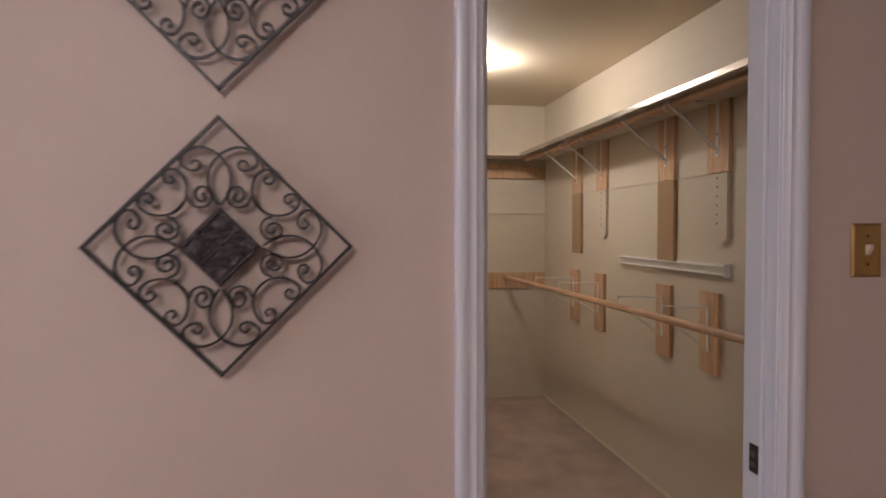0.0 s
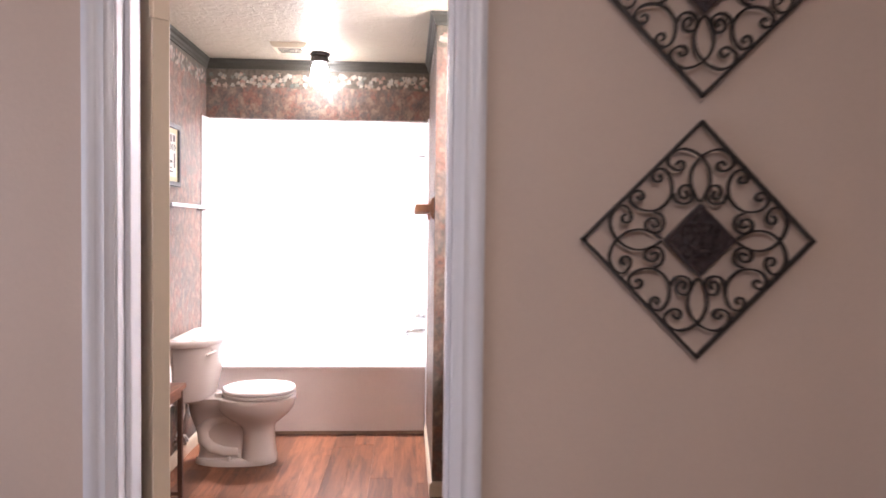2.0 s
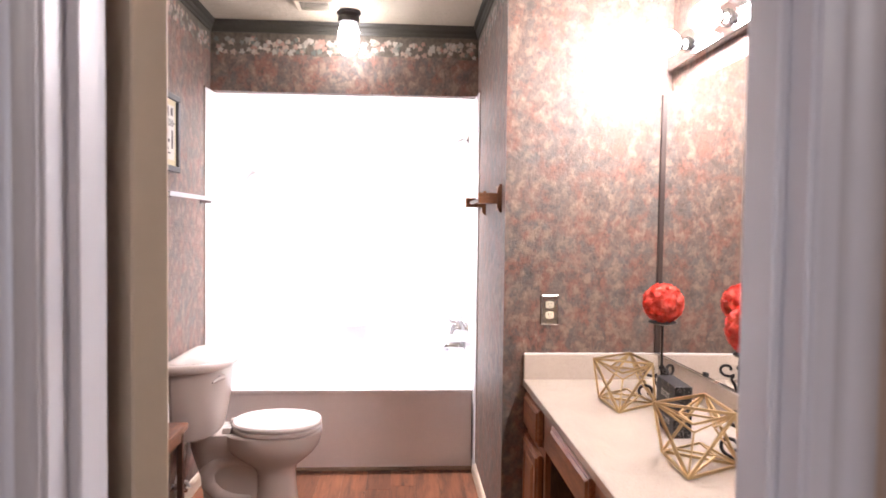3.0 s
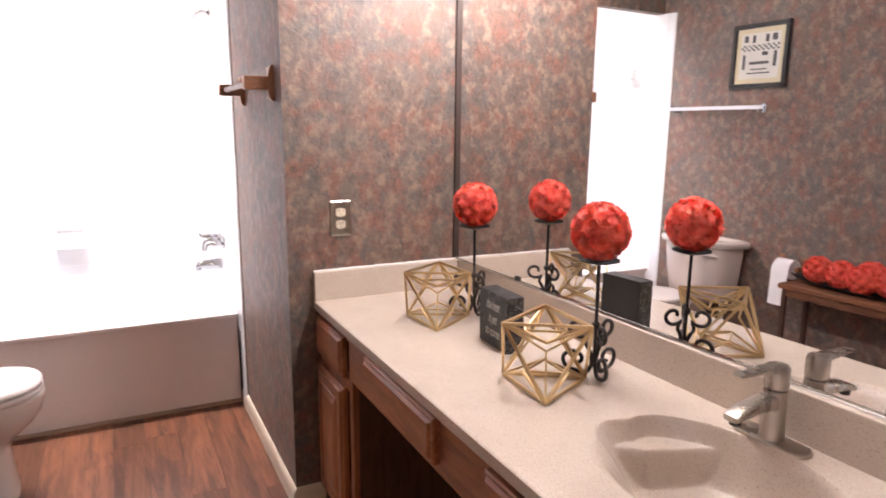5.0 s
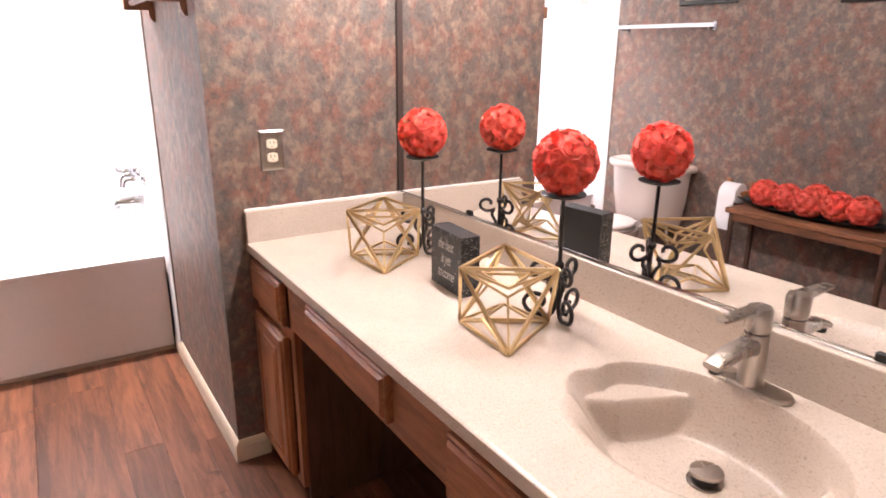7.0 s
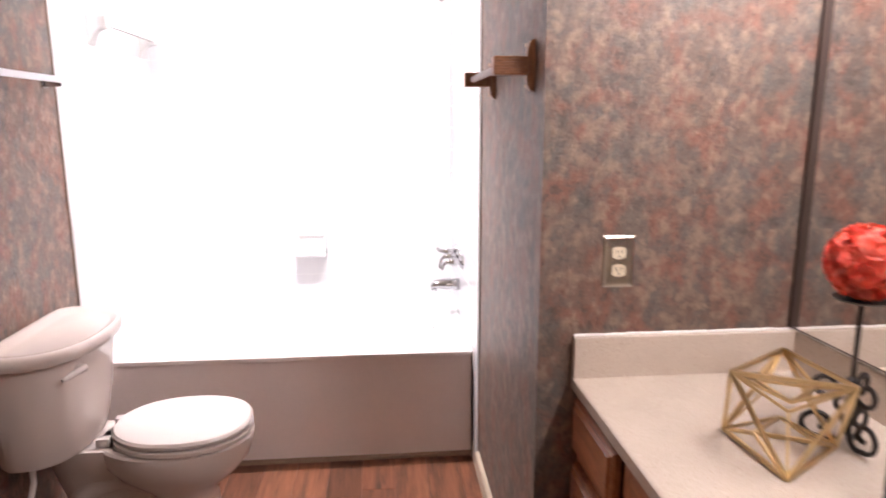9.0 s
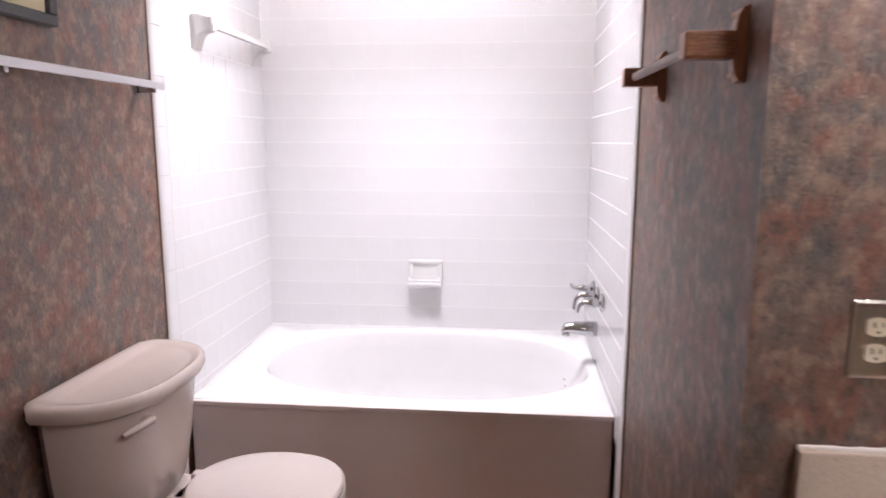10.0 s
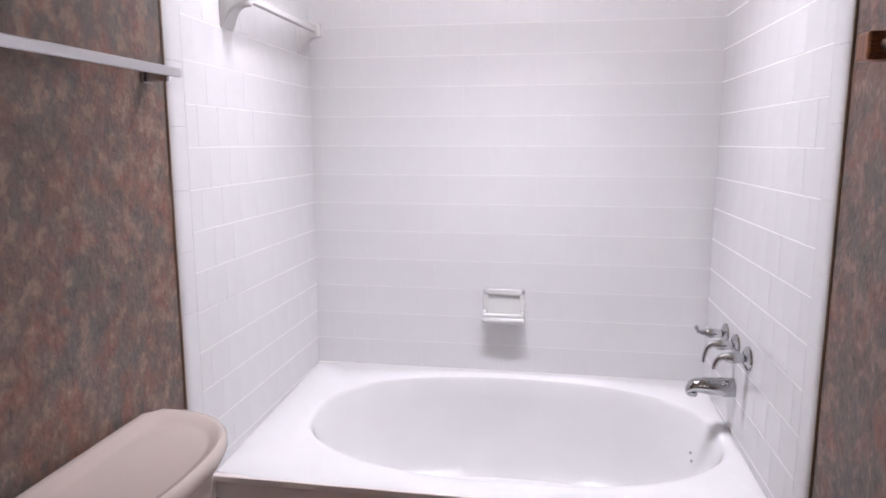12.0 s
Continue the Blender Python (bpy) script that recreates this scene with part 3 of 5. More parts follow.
def closet_lamp():
    t = thing("closet_lamp", 0.80, 3.75, 2.2, "lit round globe on the closet ceiling", "ceiling lamp")
    part("base", lathe([(0.05, 2.36), (0.06, 2.37), (0.06, C_TOP - 0.001)], (0.80, 3.75, 0)), M_IVORY, t, "", True)
    part("globe", lathe([(0.004, 2.25), (0.035, 2.257), (0.052, 2.285), (0.052, 2.32), (0.04, 2.35), (0.03, 2.361)], (0.80, 3.75, 0)), glow("lit_closet_bulb", (1.0, 0.88, 0.70), CLOSET_LAMP), t, "glowing bulb", True)


closet_lamp()


def room_lamp():
    x, y = -0.80, -1.15
    t = thing("room_lamp", x, y, 2.13, "lit frosted glass drum lamp under the outer room ceiling", "ceiling lamp")
    part("base", lathe([(0.05, 2.36), (0.06, 2.37), (0.07, TOP - 0.001)], (x, y, 0)), M_BRASS, t, "", True)
    part("shade", lathe([(0.004, 2.12), (0.20, 2.125), (0.29, 2.16), (0.31, 2.24), (0.29, 2.32), (0.18, 2.36), (0.05, 2.365)], (x, y, 0), n=32), glow("lit_bowl", (1.0, 0.90, 0.80), ROOM_LAMP), t, "glowing glass shade", True)


room_lamp()


# ---------------------------------------------------------------- tub alcove
def tub():
    t = thing("bathtub", -1.38, 4.6, 0, "white alcove bathtub with an oval basin and flat apron", "bathtub")
    x0, x1, y0, y1, zr = LEFT + 0.0125, PIER - 0.0125, 4.198, BACK - 0.0125, 0.454
    cx, cy, ax, ay = -1.32, 4.62, 0.63, 0.345
    n = 72
    ang = [2 * math.pi * (i + 0.5) / n for i in range(n)]

    def rect(a, z, e=0.0):
        c, s = math.cos(a), math.sin(a)
        k = min(((x1 - e - cx) / c if c > 0 else (x0 + e - cx) / c) if abs(c) > 1e-6 else 9, ((y1 - e - cy) / s if s > 0 else (y0 + e - cy) / s) if abs(s) > 1e-6 else 9)
        y = cy + k * s
        return (cx + k * c, y, z + 0.036 * max(0, (y - y0) / (y1 - y0)))

    def oval(a, k, z, dx=0.0):
        c, s = math.cos(a), math.sin(a)
        p = 2.35
        r = (abs(c) ** p + abs(s) ** p) ** (-1 / p)
        y = cy + ay * k * r * s
        return (cx + dx + ax * k * r * c, y, z + 0.036 * max(0, (y - y0) / (y1 - y0)))

    rings = [[rect(a, zr - 0.02) for a in ang], [rect(a, zr - 0.004, 0.0) for a in ang], [rect(a, zr, 0.006) for a in ang],
             [oval(a, 1.02, zr) for a in ang], [oval(a, 1.0, zr - 0.003) for a in ang], [oval(a, 0.985, zr - 0.014) for a in ang],
             [oval(a, 0.96, zr - 0.07) for a in ang], [oval(a, 0.90, zr - 0.20, 0.01) for a in ang], [oval(a, 0.82, zr - 0.30, 0.02) for a in ang],
             [oval(a, 0.72, zr - 0.335, 0.02) for a in ang], [oval(a, 0.3, zr - 0.345, 0.03) for a in ang]]
    part("basin", loft(rings, False, True), M_TUB, t, "", True)
    part("apron", box(x0, x1, 4.212, 4.228, 0.0, 0.440, 0.003), M_APRON, t, "smooth pinkish white apron panel")
    part("rim_lip", box(x0, x1, 4.194, 4.212, 0.432, 0.4515, 0.003, 2), M_APRON, t)
    o = part("overflow_plate", lathe([(0.034, -0.004), (0.036, 0.002), (0.030, 0.008), (0.012, 0.011)], (0, 0, 0), "x", 24), M_STEEL, t, "chrome overflow plate", True)
    o.matrix_basis = pose(*(Vector((-0.774, 4.598, 0.414)) - Vector((-1.38, 4.6, 0))), 0, 12, 216)
    for z in (-0.014, 0.014):
        s = part("screw", lathe([(0.004, 0.009), (0.004, 0.0125)], (0, 0, z), "x", 8), M_STEEL)
        s.parent = o
    part("drain", lathe([(0.03, 0.100), (0.03, 0.104), (0.02, 0.106)], (-0.95, 4.62, 0)), M_CHROME, t, "chrome drain", True)
    part("caulk_bead", tube([(x0 + (x1 - x0) * i / 20, BACK - 0.014, 0.484) for i in range(21)], 0.005, 6), M_CAULK, t, "white caulk bead")
    return t


tub()
TP = 0.1046


def spout():
    y, z = 4.65, 0.612
    t = thing("tub_spout", -0.667, y, z, "chrome tub spout on the tiled wall", "tub spout")
    rings = []
    for k, (dx, r, dz) in enumerate([(0, 0.030, 0), (0.03, 0.030, 0), (0.07, 0.027, 0.001), (0.10, 0.023, 0.002), (0.118, 0.021, 0.0), (0.128, 0.019, -0.006), (0.134, 0.015, -0.016)]):
        rings.append([(-0.667 - dx, y + r * math.cos(a), z + dz + r * 0.95 * math.sin(a)) for a in [2 * math.pi * i / 20 for i in range(20)]])
    part("spout_body", loft(rings), M_CHROME, t, "", True)
    part("outlet", lathe([(0.014, z - 0.030), (0.015, z - 0.018)], (-0.667 - 0.116, y, 0), n=16), M_CHROME, t, "", True)
    t.location.x += 0.006


spout()


def valves():
    t = thing("tub_valves", -0.667, 4.65, 0.74, "three chrome lever valves in a row on the tiles", "tub valves")
    for k, y in enumerate((4.53, 4.65, 4.77)):
        z = 0.742
        e = part("escutcheon", lathe([(0.034, -0.667), (0.033, -0.672), (0.022, -0.679), (0.016, -0.682)], (0, y, z), "x", 24), M_CHROME, t, "", True)
        bm = lathe([(0.013, -0.68), (0.015, -0.70), (0.016, -0.715), (0.012, -0.728)], (0, y, z), "x", 18)
        drop = (-0.035, -0.055, 0.022)[k]
        pts = [(-0.715, y, z), (-0.735, y, z + 0.002), (-0.75, y, z + drop * 0.25), (-0.756, y, z + drop * 0.7), (-0.757, y, z + drop)]
        merge(bm, tube(pts, [0.012, 0.010, 0.008, 0.007, 0.006], 10))
        part("lever", bm, M_CHROME, e, "", True)
    t.location.x += 0.006


valves()


def shower():
    t = thing("shower_head", -0.667, 4.66, 1.9, "chrome shower head on a bent arm", "shower head")
    part("flange", lathe([(0.030, -0.667), (0.028, -0.673), (0.012, -0.680)], (0, 4.66, 1.93), "x", 20), M_CHROME, t, "", True)
    part("arm", tube([(-0.668, 4.66, 1.93), (-0.70, 4.66, 1.934), (-0.73, 4.66, 1.92), (-0.755, 4.66, 1.885)], 0.009, 10), M_CHROME, t, "", True)
    h = part("head", lathe([(0.010, 0.03), (0.014, 0.012), (0.012, 0.0), (0.016, -0.012), (0.032, -0.035), (0.036, -0.05), (0.030, -0.055)], (0, 0, 0), "z", 24), M_CHROME, t, "", True)
    h.matrix_basis = pose(-0.765 + 0.667, 0, 1.868 - 1.9, 0, 32, 0)
    t.location += Vector((0.006, -0.05, -0.043))


shower()


def soap_dish():
    t = thing("soap_dish", -1.37, 5.03, 0.685, "white ceramic soap dish set into the wall tiles", "soap dish")
    xa, xb, za, zb, yf = -1.447, -1.294, 0.685, 0.802, BACK - 0.012
    bm = box(xa, xb, yf - 0.012, yf, zb - 0.022, zb, 0.005, 2)
    box(xa, xa + 0.018, yf - 0.012, yf, za, zb, 0.005, 2, bm=bm)
    box(xb - 0.018, xb, yf - 0.012, yf, za, zb, 0.005, 2, bm=bm)
    part("frame", bm, M_CERAMIC, t, "", True)
    part("back", box(xa + 0.01, xb - 0.01, yf - 0.004, yf, za + 0.01, zb - 0.01), M_CERAMIC, t)
    part("tray", box(xa, xb, yf - 0.058, yf, za, za + 0.022, 0.008, 3), M_CERAMIC, t, "", True)
    part("grab_lip", joined(box(xa + 0.004, xb - 0.004, yf - 0.056, yf - 0.040, za + 0.02, za + 0.034, 0.005, 2), box(xa + 0.002, xa + 0.016, yf - 0.05, yf, za + 0.015, za + 0.042, 0.005, 2), box(xb - 0.016, xb - 0.002, yf - 0.05, yf, za + 0.015, za + 0.042, 0.005, 2)), M_CERAMIC, t, "", True)


soap_dish()


def ceramic_bar():
    z, xw = 1.685, LEFT + 0.011
    t = thing("ceramic_towel_bar", xw, 4.62, z - 0.06, "white ceramic towel bar on the tiled wall", "towel bar")
    for y in (4.405, 4.945):
        bm = loft([[(xw + d, y + sy * w, z + (0.03 * min(1, d / 0.03)) + sz * h) for sy, sz in ((-1, -1), (1, -1), (1, 1), (-1, 1))] for d, w, h in ((0, 0.036, 0.056), (0.008, 0.036, 0.056), (0.026, 0.026, 0.036), (0.05, 0.019, 0.024), (0.072, 0.019, 0.024), (0.077, 0.014, 0.019))])
        bmesh.ops.bevel(bm, geom=bm.edges[:], offset=0.004, segments=2, affect="EDGES")
        part("bracket", bm, M_CERAMIC, t, "", True)
    part("bar", box(xw + 0.050, xw + 0.068, 4.415, 4.935, z + 0.020, z + 0.040, 0.002), M_CERAMIC, t)


ceramic_bar()


def towel_rail():
    z = 1.484
    t = thing("towel_rail", LEFT, 3.72, z - 0.02, "satin metal towel rail on the wallpapered wall", "towel rail")
    part("rail", box(LEFT + 0.056, LEFT + 0.066, 3.42, 4.075, z - 0.010, z + 0.010, 0.0015), M_ALU, t)
    for y in (3.455, 4.035):
        bm = box(LEFT, LEFT + 0.008, y - 0.014, y + 0.014, z - 0.026, z + 0.022, 0.003, 2)
        box(LEFT + 0.006, LEFT + 0.057, y - 0.006, y + 0.006, z - 0.022, z + 0.006, 0.002, bm=bm)
        part("post", bm, M_CHROME, t, "chrome post")


towel_rail()


def wood_towel_holder():
    """Oak mounts with ribbed faces and a grey rod between them, on the pier's side."""
    z = 1.476
    t = thing("wooden_towel_holder", PIER, 3.52, z - 0.06, "oak towel holder with ribbed ends and a pale rod", "towel holder")
    for y in (3.285, 3.815):
        out = [(0.0, -0.060), (0.010, -0.056), (0.016, -0.045), (0.019, -0.03), (0.019, 0.03), (0.016, 0.045), (0.010, 0.056), (0.0, 0.060)]
        bm = loft([[(PIER - d, y - sgn * 0.013, z + h) for d, h in out] for sgn in (1, -1)])
        m = part("backplate", bm, M_OAKD, t)
        part("arm_block", box(PIER - 0.098, PIER - 0.017, y - 0.021, y + 0.021, z - 0.022, z + 0.021, 0.004, 2), M_OAKD, m)
        for k in range(6):
            zz = z - 0.0155 + k * 0.0062
            part("rib", box(PIER - 0.095, PIER - 0.022, y - 0.0235, y - 0.0205, zz - 0.0018, zz + 0.0018), M_OAKD, m)
        for dz in (-0.042, 0.05):
            part("plug", lathe([(0.006, PIER - 0.0185), (0.004, PIER - 0.021)], (0, y, z + dz - 0.004), "x", 10), M_PINE, m)
    part("rod", tube([(PIER - 0.072, 3.295, z), (PIER - 0.072, 3.83, z)], 0.0095, 12), M_GREYROD, t, "weathered pale wooden rod", True)


wood_towel_holder()


# ---------------------------------------------------------------- toilet
def egg(cx, cy, a, b, z, n=36, flat=0.0, pw=2.2):
    """An oval lying along x; flat pulls in the end towards the wall."""
    pts = []
    for i in range(n):
        t = 2 * math.pi * i / n
        c, s = math.cos(t), math.sin(t)
        r = (abs(c) ** pw + abs(s) ** pw) ** (-1 / pw)
        x, y = a * r * c, b * r * s
        if c < 0:
            y *= 1 - flat * (-c) ** 2
        pts.append((cx + x, cy + y, z))
    return pts


def toilet():
    yc = 3.715
    t = thing("toilet", -1.75, yc, 0, "biscuit-coloured two-piece toilet with closed seat", "toilet")
    part("foot", loft([egg(-1.772, yc, 0.232, 0.113, 0.0, 40, 0.2, 2.6), egg(-1.772, yc, 0.231, 0.112, 0.022, 40, 0.2, 2.6), egg(-1.772, yc, 0.222, 0.103, 0.034, 40, 0.2, 2.6)]), M_TOILET, t, "", True)
    rings = []
    for z, cx, a, b, pw in ((0.028, -1.640, 0.100, 0.110, 2.8), (0.05, -1.640, 0.095, 0.104, 2.8), (0.12, -1.640, 0.088, 0.097, 2.8), (0.19, -1.642, 0.088, 0.097, 2.6), (0.225, -1.648, 0.104, 0.108, 2.4), (0.255, -1.655, 0.150, 0.128, 2.3), (0.285, -1.660, 0.190, 0.150, 2.2), (0.32, -1.662, 0.218, 0.167, 2.2), (0.36, -1.662, 0.230, 0.175, 2.2), (0.384, -1.662, 0.232, 0.176, 2.2), (0.391, -1.662, 0.226, 0.171, 2.2)):
        rings.append(egg(cx, yc, a, b, z, 44, 0.10, pw))
    part("bowl", loft(rings), M_TOILET, t, "", True)
    rings = []
    for z, cx, a, b in ((0.028, -1.82, 0.165, 0.066), (0.07, -1.82, 0.160, 0.060), (0.16, -1.83, 0.160, 0.058), (0.24, -1.86, 0.160, 0.062), (0.31, -1.885, 0.150, 0.085), (0.345, -1.885, 0.150, 0.105), (0.388, -1.885, 0.150, 0.110)):
        rings.append(egg(cx, yc, a, b, z, 36, 0.0, 3.2))
    part("rear_body", loft(rings), M_TOILET, t, "", True)
    for s in (-1, 1):
        pts = [(-1.74, yc + s * 0.040, 0.24), (-1.82, yc + s * 0.042, 0.265), (-1.90, yc + s * 0.044, 0.25), (-1.95, yc + s * 0.046, 0.20), (-1.945, yc + s * 0.048, 0.14), (-1.90, yc + s * 0.050, 0.095), (-1.83, yc + s * 0.050, 0.072), (-1.75, yc + s * 0.046, 0.068)]
        part("trapway", tube(pts, [0.028, 0.034, 0.036, 0.037, 0.035, 0.034, 0.031, 0.028], 18), M_TOILET, t, "", True)
        part("bolt_cap", lathe([(0.013, 0.03), (0.013, 0.046), (0.010, 0.054), (0.003, 0.057)], (-1.79, yc + s * 0.098, 0), n=14), M_SEAT, t, "white bolt cap", True)
    part("deck", box(-2.03, -1.80, yc - 0.105, yc + 0.105, 0.352, 0.391, 0.014, 3), M_TOILET, t, "", True)
    part("seat", loft([egg(-1.640, yc, 0.207 - e, 0.180 - e, z, 44, 0.10, 2.3) for z, e in ((0.392, 0.006), (0.396, 0), (0.408, 0), (0.412, 0.005))]), M_SEAT, t, "", True)
    part("seat_lid", loft([egg(-1.640, yc, 0.206 - e, 0.179 - e, z, 44, 0.10, 2.3) for z, e in ((0.415, 0.006), (0.418, 0.001), (0.428, 0), (0.436, 0.006), (0.440, 0.03), (0.442, 0.09))]), M_SEAT, t, "", True)
    for s in (-1, 1):
        part("seat_hinge", box(-1.875, -1.835, yc + s * 0.072 - 0.016, yc + s * 0.072 + 0.016, 0.39, 0.418, 0.005, 2), M_SEAT, t, "", True)
    n, ty = 48, 3.692

    def tank_ring(z, half, depth, back=-2.080, flat=0.035):
        """Straight at the wall, bowed towards the room."""
        pts = []
        for i in range(n):
            if i < n - 8:
                a = math.pi * i / (n - 9)
                c, s = -math.cos(a), math.sin(a)
                x = back + flat + (depth - flat) * abs(s) ** 0.72
                pts.append((x, ty + half * math.copysign(abs(c) ** 0.8, c), z))
            else:
                u = 1 - 2 * (i - (n - 8) + 0.5) / 8
                pts.append((back, ty + half * u, z))
        return pts

    part("tank", loft([tank_ring(z, h, d) for z, h, d in ((0.391, 0.185, 0.165), (0.398, 0.203, 0.182), (0.42, 0.212, 0.190), (0.54, 0.228, 0.212), (0.702, 0.242, 0.228))]), M_TOILET, t, "", True)
    part("tank_lid", loft([tank_ring(z, h, d, k, f) for z, h, d, k, f in ((0.7030, 0.246, 0.236, -2.082, 0.03), (0.7070, 0.262, 0.254, -2.086, 0.03), (0.7210, 0.270, 0.262, -2.088, 0.03), (0.7350, 0.269, 0.261, -2.088, 0.03), (0.7440, 0.261, 0.252, -2.084, 0.03), (0.7465, 0.250, 0.240, -2.076, 0.03), (0.7450, 0.235, 0.222, -2.064, 0.03), (0.7370, 0.212, 0.190, -2.042, 0.02), (0.7340, 0.196, 0.170, -2.030, 0.02))]), M_TOILET, t, "", True)
    part("flush_lever", joined(lathe([(0.014, -1.895), (0.014, -1.862), (0.009, -1.855)], (0, ty - 0.125, 0.668), "x", 14), tube([(-1.857, ty - 0.120, 0.668), (-1.858, ty - 0.150, 0.669), (-1.868, ty - 0.185, 0.666), (-1.878, ty - 0.205, 0.662)], [0.012, 0.010, 0.008, 0.005], 10)), M_SEAT, t, "", True)
    part("supply_hose", tube([(-2.02, yc - 0.16, 0.40), (-2.02, yc - 0.165, 0.33), (-2.035, yc - 0.175, 0.26), (-2.055, yc - 0.165, 0.20), (-2.03, yc - 0.11, 0.18), (-2.02, yc - 0.09, 0.15), (-2.06, yc - 0.09, 0.14)], 0.008, 8), M_WIRE, t, "pale plastic supply hose", True)
    part("stop_valve", joined(lathe([(0.022, LEFT + 0.001), (0.020, LEFT + 0.006), (0.009, LEFT + 0.01), (0.009, LEFT + 0.05)], (0, yc - 0.09, 0.14), "x", 14), lathe([(0.018, LEFT + 0.055), (0.018, LEFT + 0.068)], (0, yc - 0.09, 0.14), "x", 10)), M_CHROME, t, "chrome stop valve", True)


toilet()


# ---------------------------------------------------------------- ceiling vent
def vent():
    t = thing("ceiling_vent", -1.495, 3.90, 2.44, "off-white ceiling exhaust vent with a slotted grille", "ceiling vent")
    xa, xb, ya, yb = -1.605, -1.385, 3.772, 4.03 - 0.0
    bm = loft([[(xa, ya, TOP - 0.001), (xb, ya, TOP - 0.001), (xb, yb - 0.07, TOP - 0.001), (xa, yb - 0.07, TOP - 0.001)], [(xa, ya, TOP - 0.006), (xb, ya, TOP - 0.006), (xb, yb - 0.07, TOP - 0.006), (xa, yb - 0.07, TOP - 0.006)], [(xa + 0.02, ya + 0.02, TOP - 0.028), (xb - 0.02, ya + 0.02, TOP - 0.028), (xb - 0.02, yb - 0.09, TOP - 0.028), (xa + 0.02, yb - 0.09, TOP - 0.028)]])
    part("cover", bm, M_IVORY, t)
    for k in range(7):
        y = ya + 0.035 + k * 0.018
        part("slot", box(xa + 0.04, xb - 0.04, y, y + 0.006, TOP - 0.0295, TOP - 0.0275), M_DARK, t)


vent()


# ---------------------------------------------------------------- wallpaper border
def ivy(c, u, w, nrm, size, turn):
    """One five-lobed leaf lying on a wall."""
    bm = bmesh.new()
    lob = [(0, -0.25), (0.22, -0.42), (0.5, -0.22), (0.34, -0.02), (0.62, 0.22), (0.26, 0.24), (0.0, 0.75), (-0.26, 0.24), (-0.62, 0.22), (-0.34, -0.02), (-0.5, -0.22), (-0.22, -0.42)]
    ca, sa = math.cos(turn), math.sin(turn)
    vs = [bm.verts.new(c + size * ((p * ca - q * sa) * u + (p * sa + q * ca) * w)) for p, q in lob]
    mid = bm.verts.new(c + nrm * 0.0006)
    for i in range(len(vs)):
        bm.faces.new((vs[i], vs[(i + 1) % len(vs)], mid))
    return bm


def border():
    t = thing("wallpaper_border", PIER, 4.22, 2.25, "printed ivy leaf wallpaper border under the crown moulding", "wallpaper border", kind="structure")
    z0, z1, e = 2.270, 2.389, 0.0015
    runs = ((Vector((LEFT, IN, 0)), Vector((LEFT, 4.22, 0)), Vector((1, 0, 0))), (Vector((LEFT, 4.22, 0)), Vector((PIER, 4.22, 0)), Vector((0, -1, 0))),
            (Vector((PIER, 4.22, 0)), Vector((PIER, PIER_Y, 0)), Vector((-1, 0, 0))), (Vector((PIER, PIER_Y, 0)), Vector((0, PIER_Y, 0)), Vector((0, -1, 0))),
            (Vector((0, PIER_Y, 0)), Vector((0, IN, 0)), Vector((-1, 0, 0))))
    rnd = random.Random(5)
    for a, b, nn in runs:
        u, L, w = (b - a).normalized(), (b - a).length, Vector((0, 0, 1))
        bm = bmesh.new()
        k = max(2, int(L / 0.05))
        low = [a + nn * e + u * (L * i / k) + w * (z0 + 0.022 * rnd.random()) for i in range(k + 1)]
        top = [a + nn * e + u * (L * i / k) + w * z1 for i in range(k + 1)]
        vl, vt = [bm.verts.new(p) for p in low], [bm.verts.new(p) for p in top]
        for i in range(k):
            bm.faces.new((vl[i], vl[i + 1], vt[i + 1], vt[i]))
        strip = part("border_strip", bm, M_BORDER, t)
        lv = bmesh.new()
        for i in range(int(L * 130)):
            c = a + nn * (e + 0.0015 + 0.0015 * rnd.random()) + u * (0.02 + rnd.random() * (L - 0.04)) + w * (z0 + 0.005 + 0.085 * rnd.random() ** 0.8)
            merge(lv, ivy(c, u, w, nn, 0.020 + 0.015 * rnd.random(), rnd.uniform(1.9, 4.4)))
        lf = part("ivy_leaves", lv, M_LEAF, strip, "pale and russet ivy leaves")
        tagged(lf, kind="stuff")


border()


# ---------------------------------------------------------------- vanity
CT, CF = 0.753, -0.568
SY, SX = 1.765, -0.262


def bowl_depth(x, y):
    """How far the basin lies below the counter at a place."""
    u, v = (x - SX) / 0.178, (y - SY) / 0.238
    r = math.hypot(u, v)
    if r > 1.25:
        return 0.0
    a = math.atan2(u, v)
    lim = 1.0
    if abs(a + 0.25) < 1.15:
        # a scalloped shell edge at one end
        lim = 1.0 - 0.085 * math.cos((a + 0.25) * math.pi / 2.3) * (1 - abs(math.cos((a + 0.25) * 4.1)))
    d = r / lim
    if d >= 1:
        return 0.0
    front = max(0.0, min(1.0, 0.25 - u / max(r, 0.01)))
    s = min(1, (1 - d) / (0.24 + 0.40 * front))
    s = (1 - (1 - s) ** 2) * (1 - front) + s * s * (3 - 2 * s) * front
    depth = 0.001 + 0.108 * s + 0.022 * (1 - d)
    # flat soap ledges follow the rim at the two ends
    for mid, span, h, inner in ((0.40, 0.80, 0.042, 0.62), (math.pi - 0.10, 0.72, 0.048, 0.66)):
        off = abs((a - mid + math.pi) % (2 * math.pi) - math.pi) / span
        if off < 1:
            q = max(0, min(1, (d - inner - (0.97 - inner) * off * off) / 0.10))
            k = q * q * (3 - 2 * q)
            if h < depth:
                depth = depth * (1 - k) + h * k
    return depth


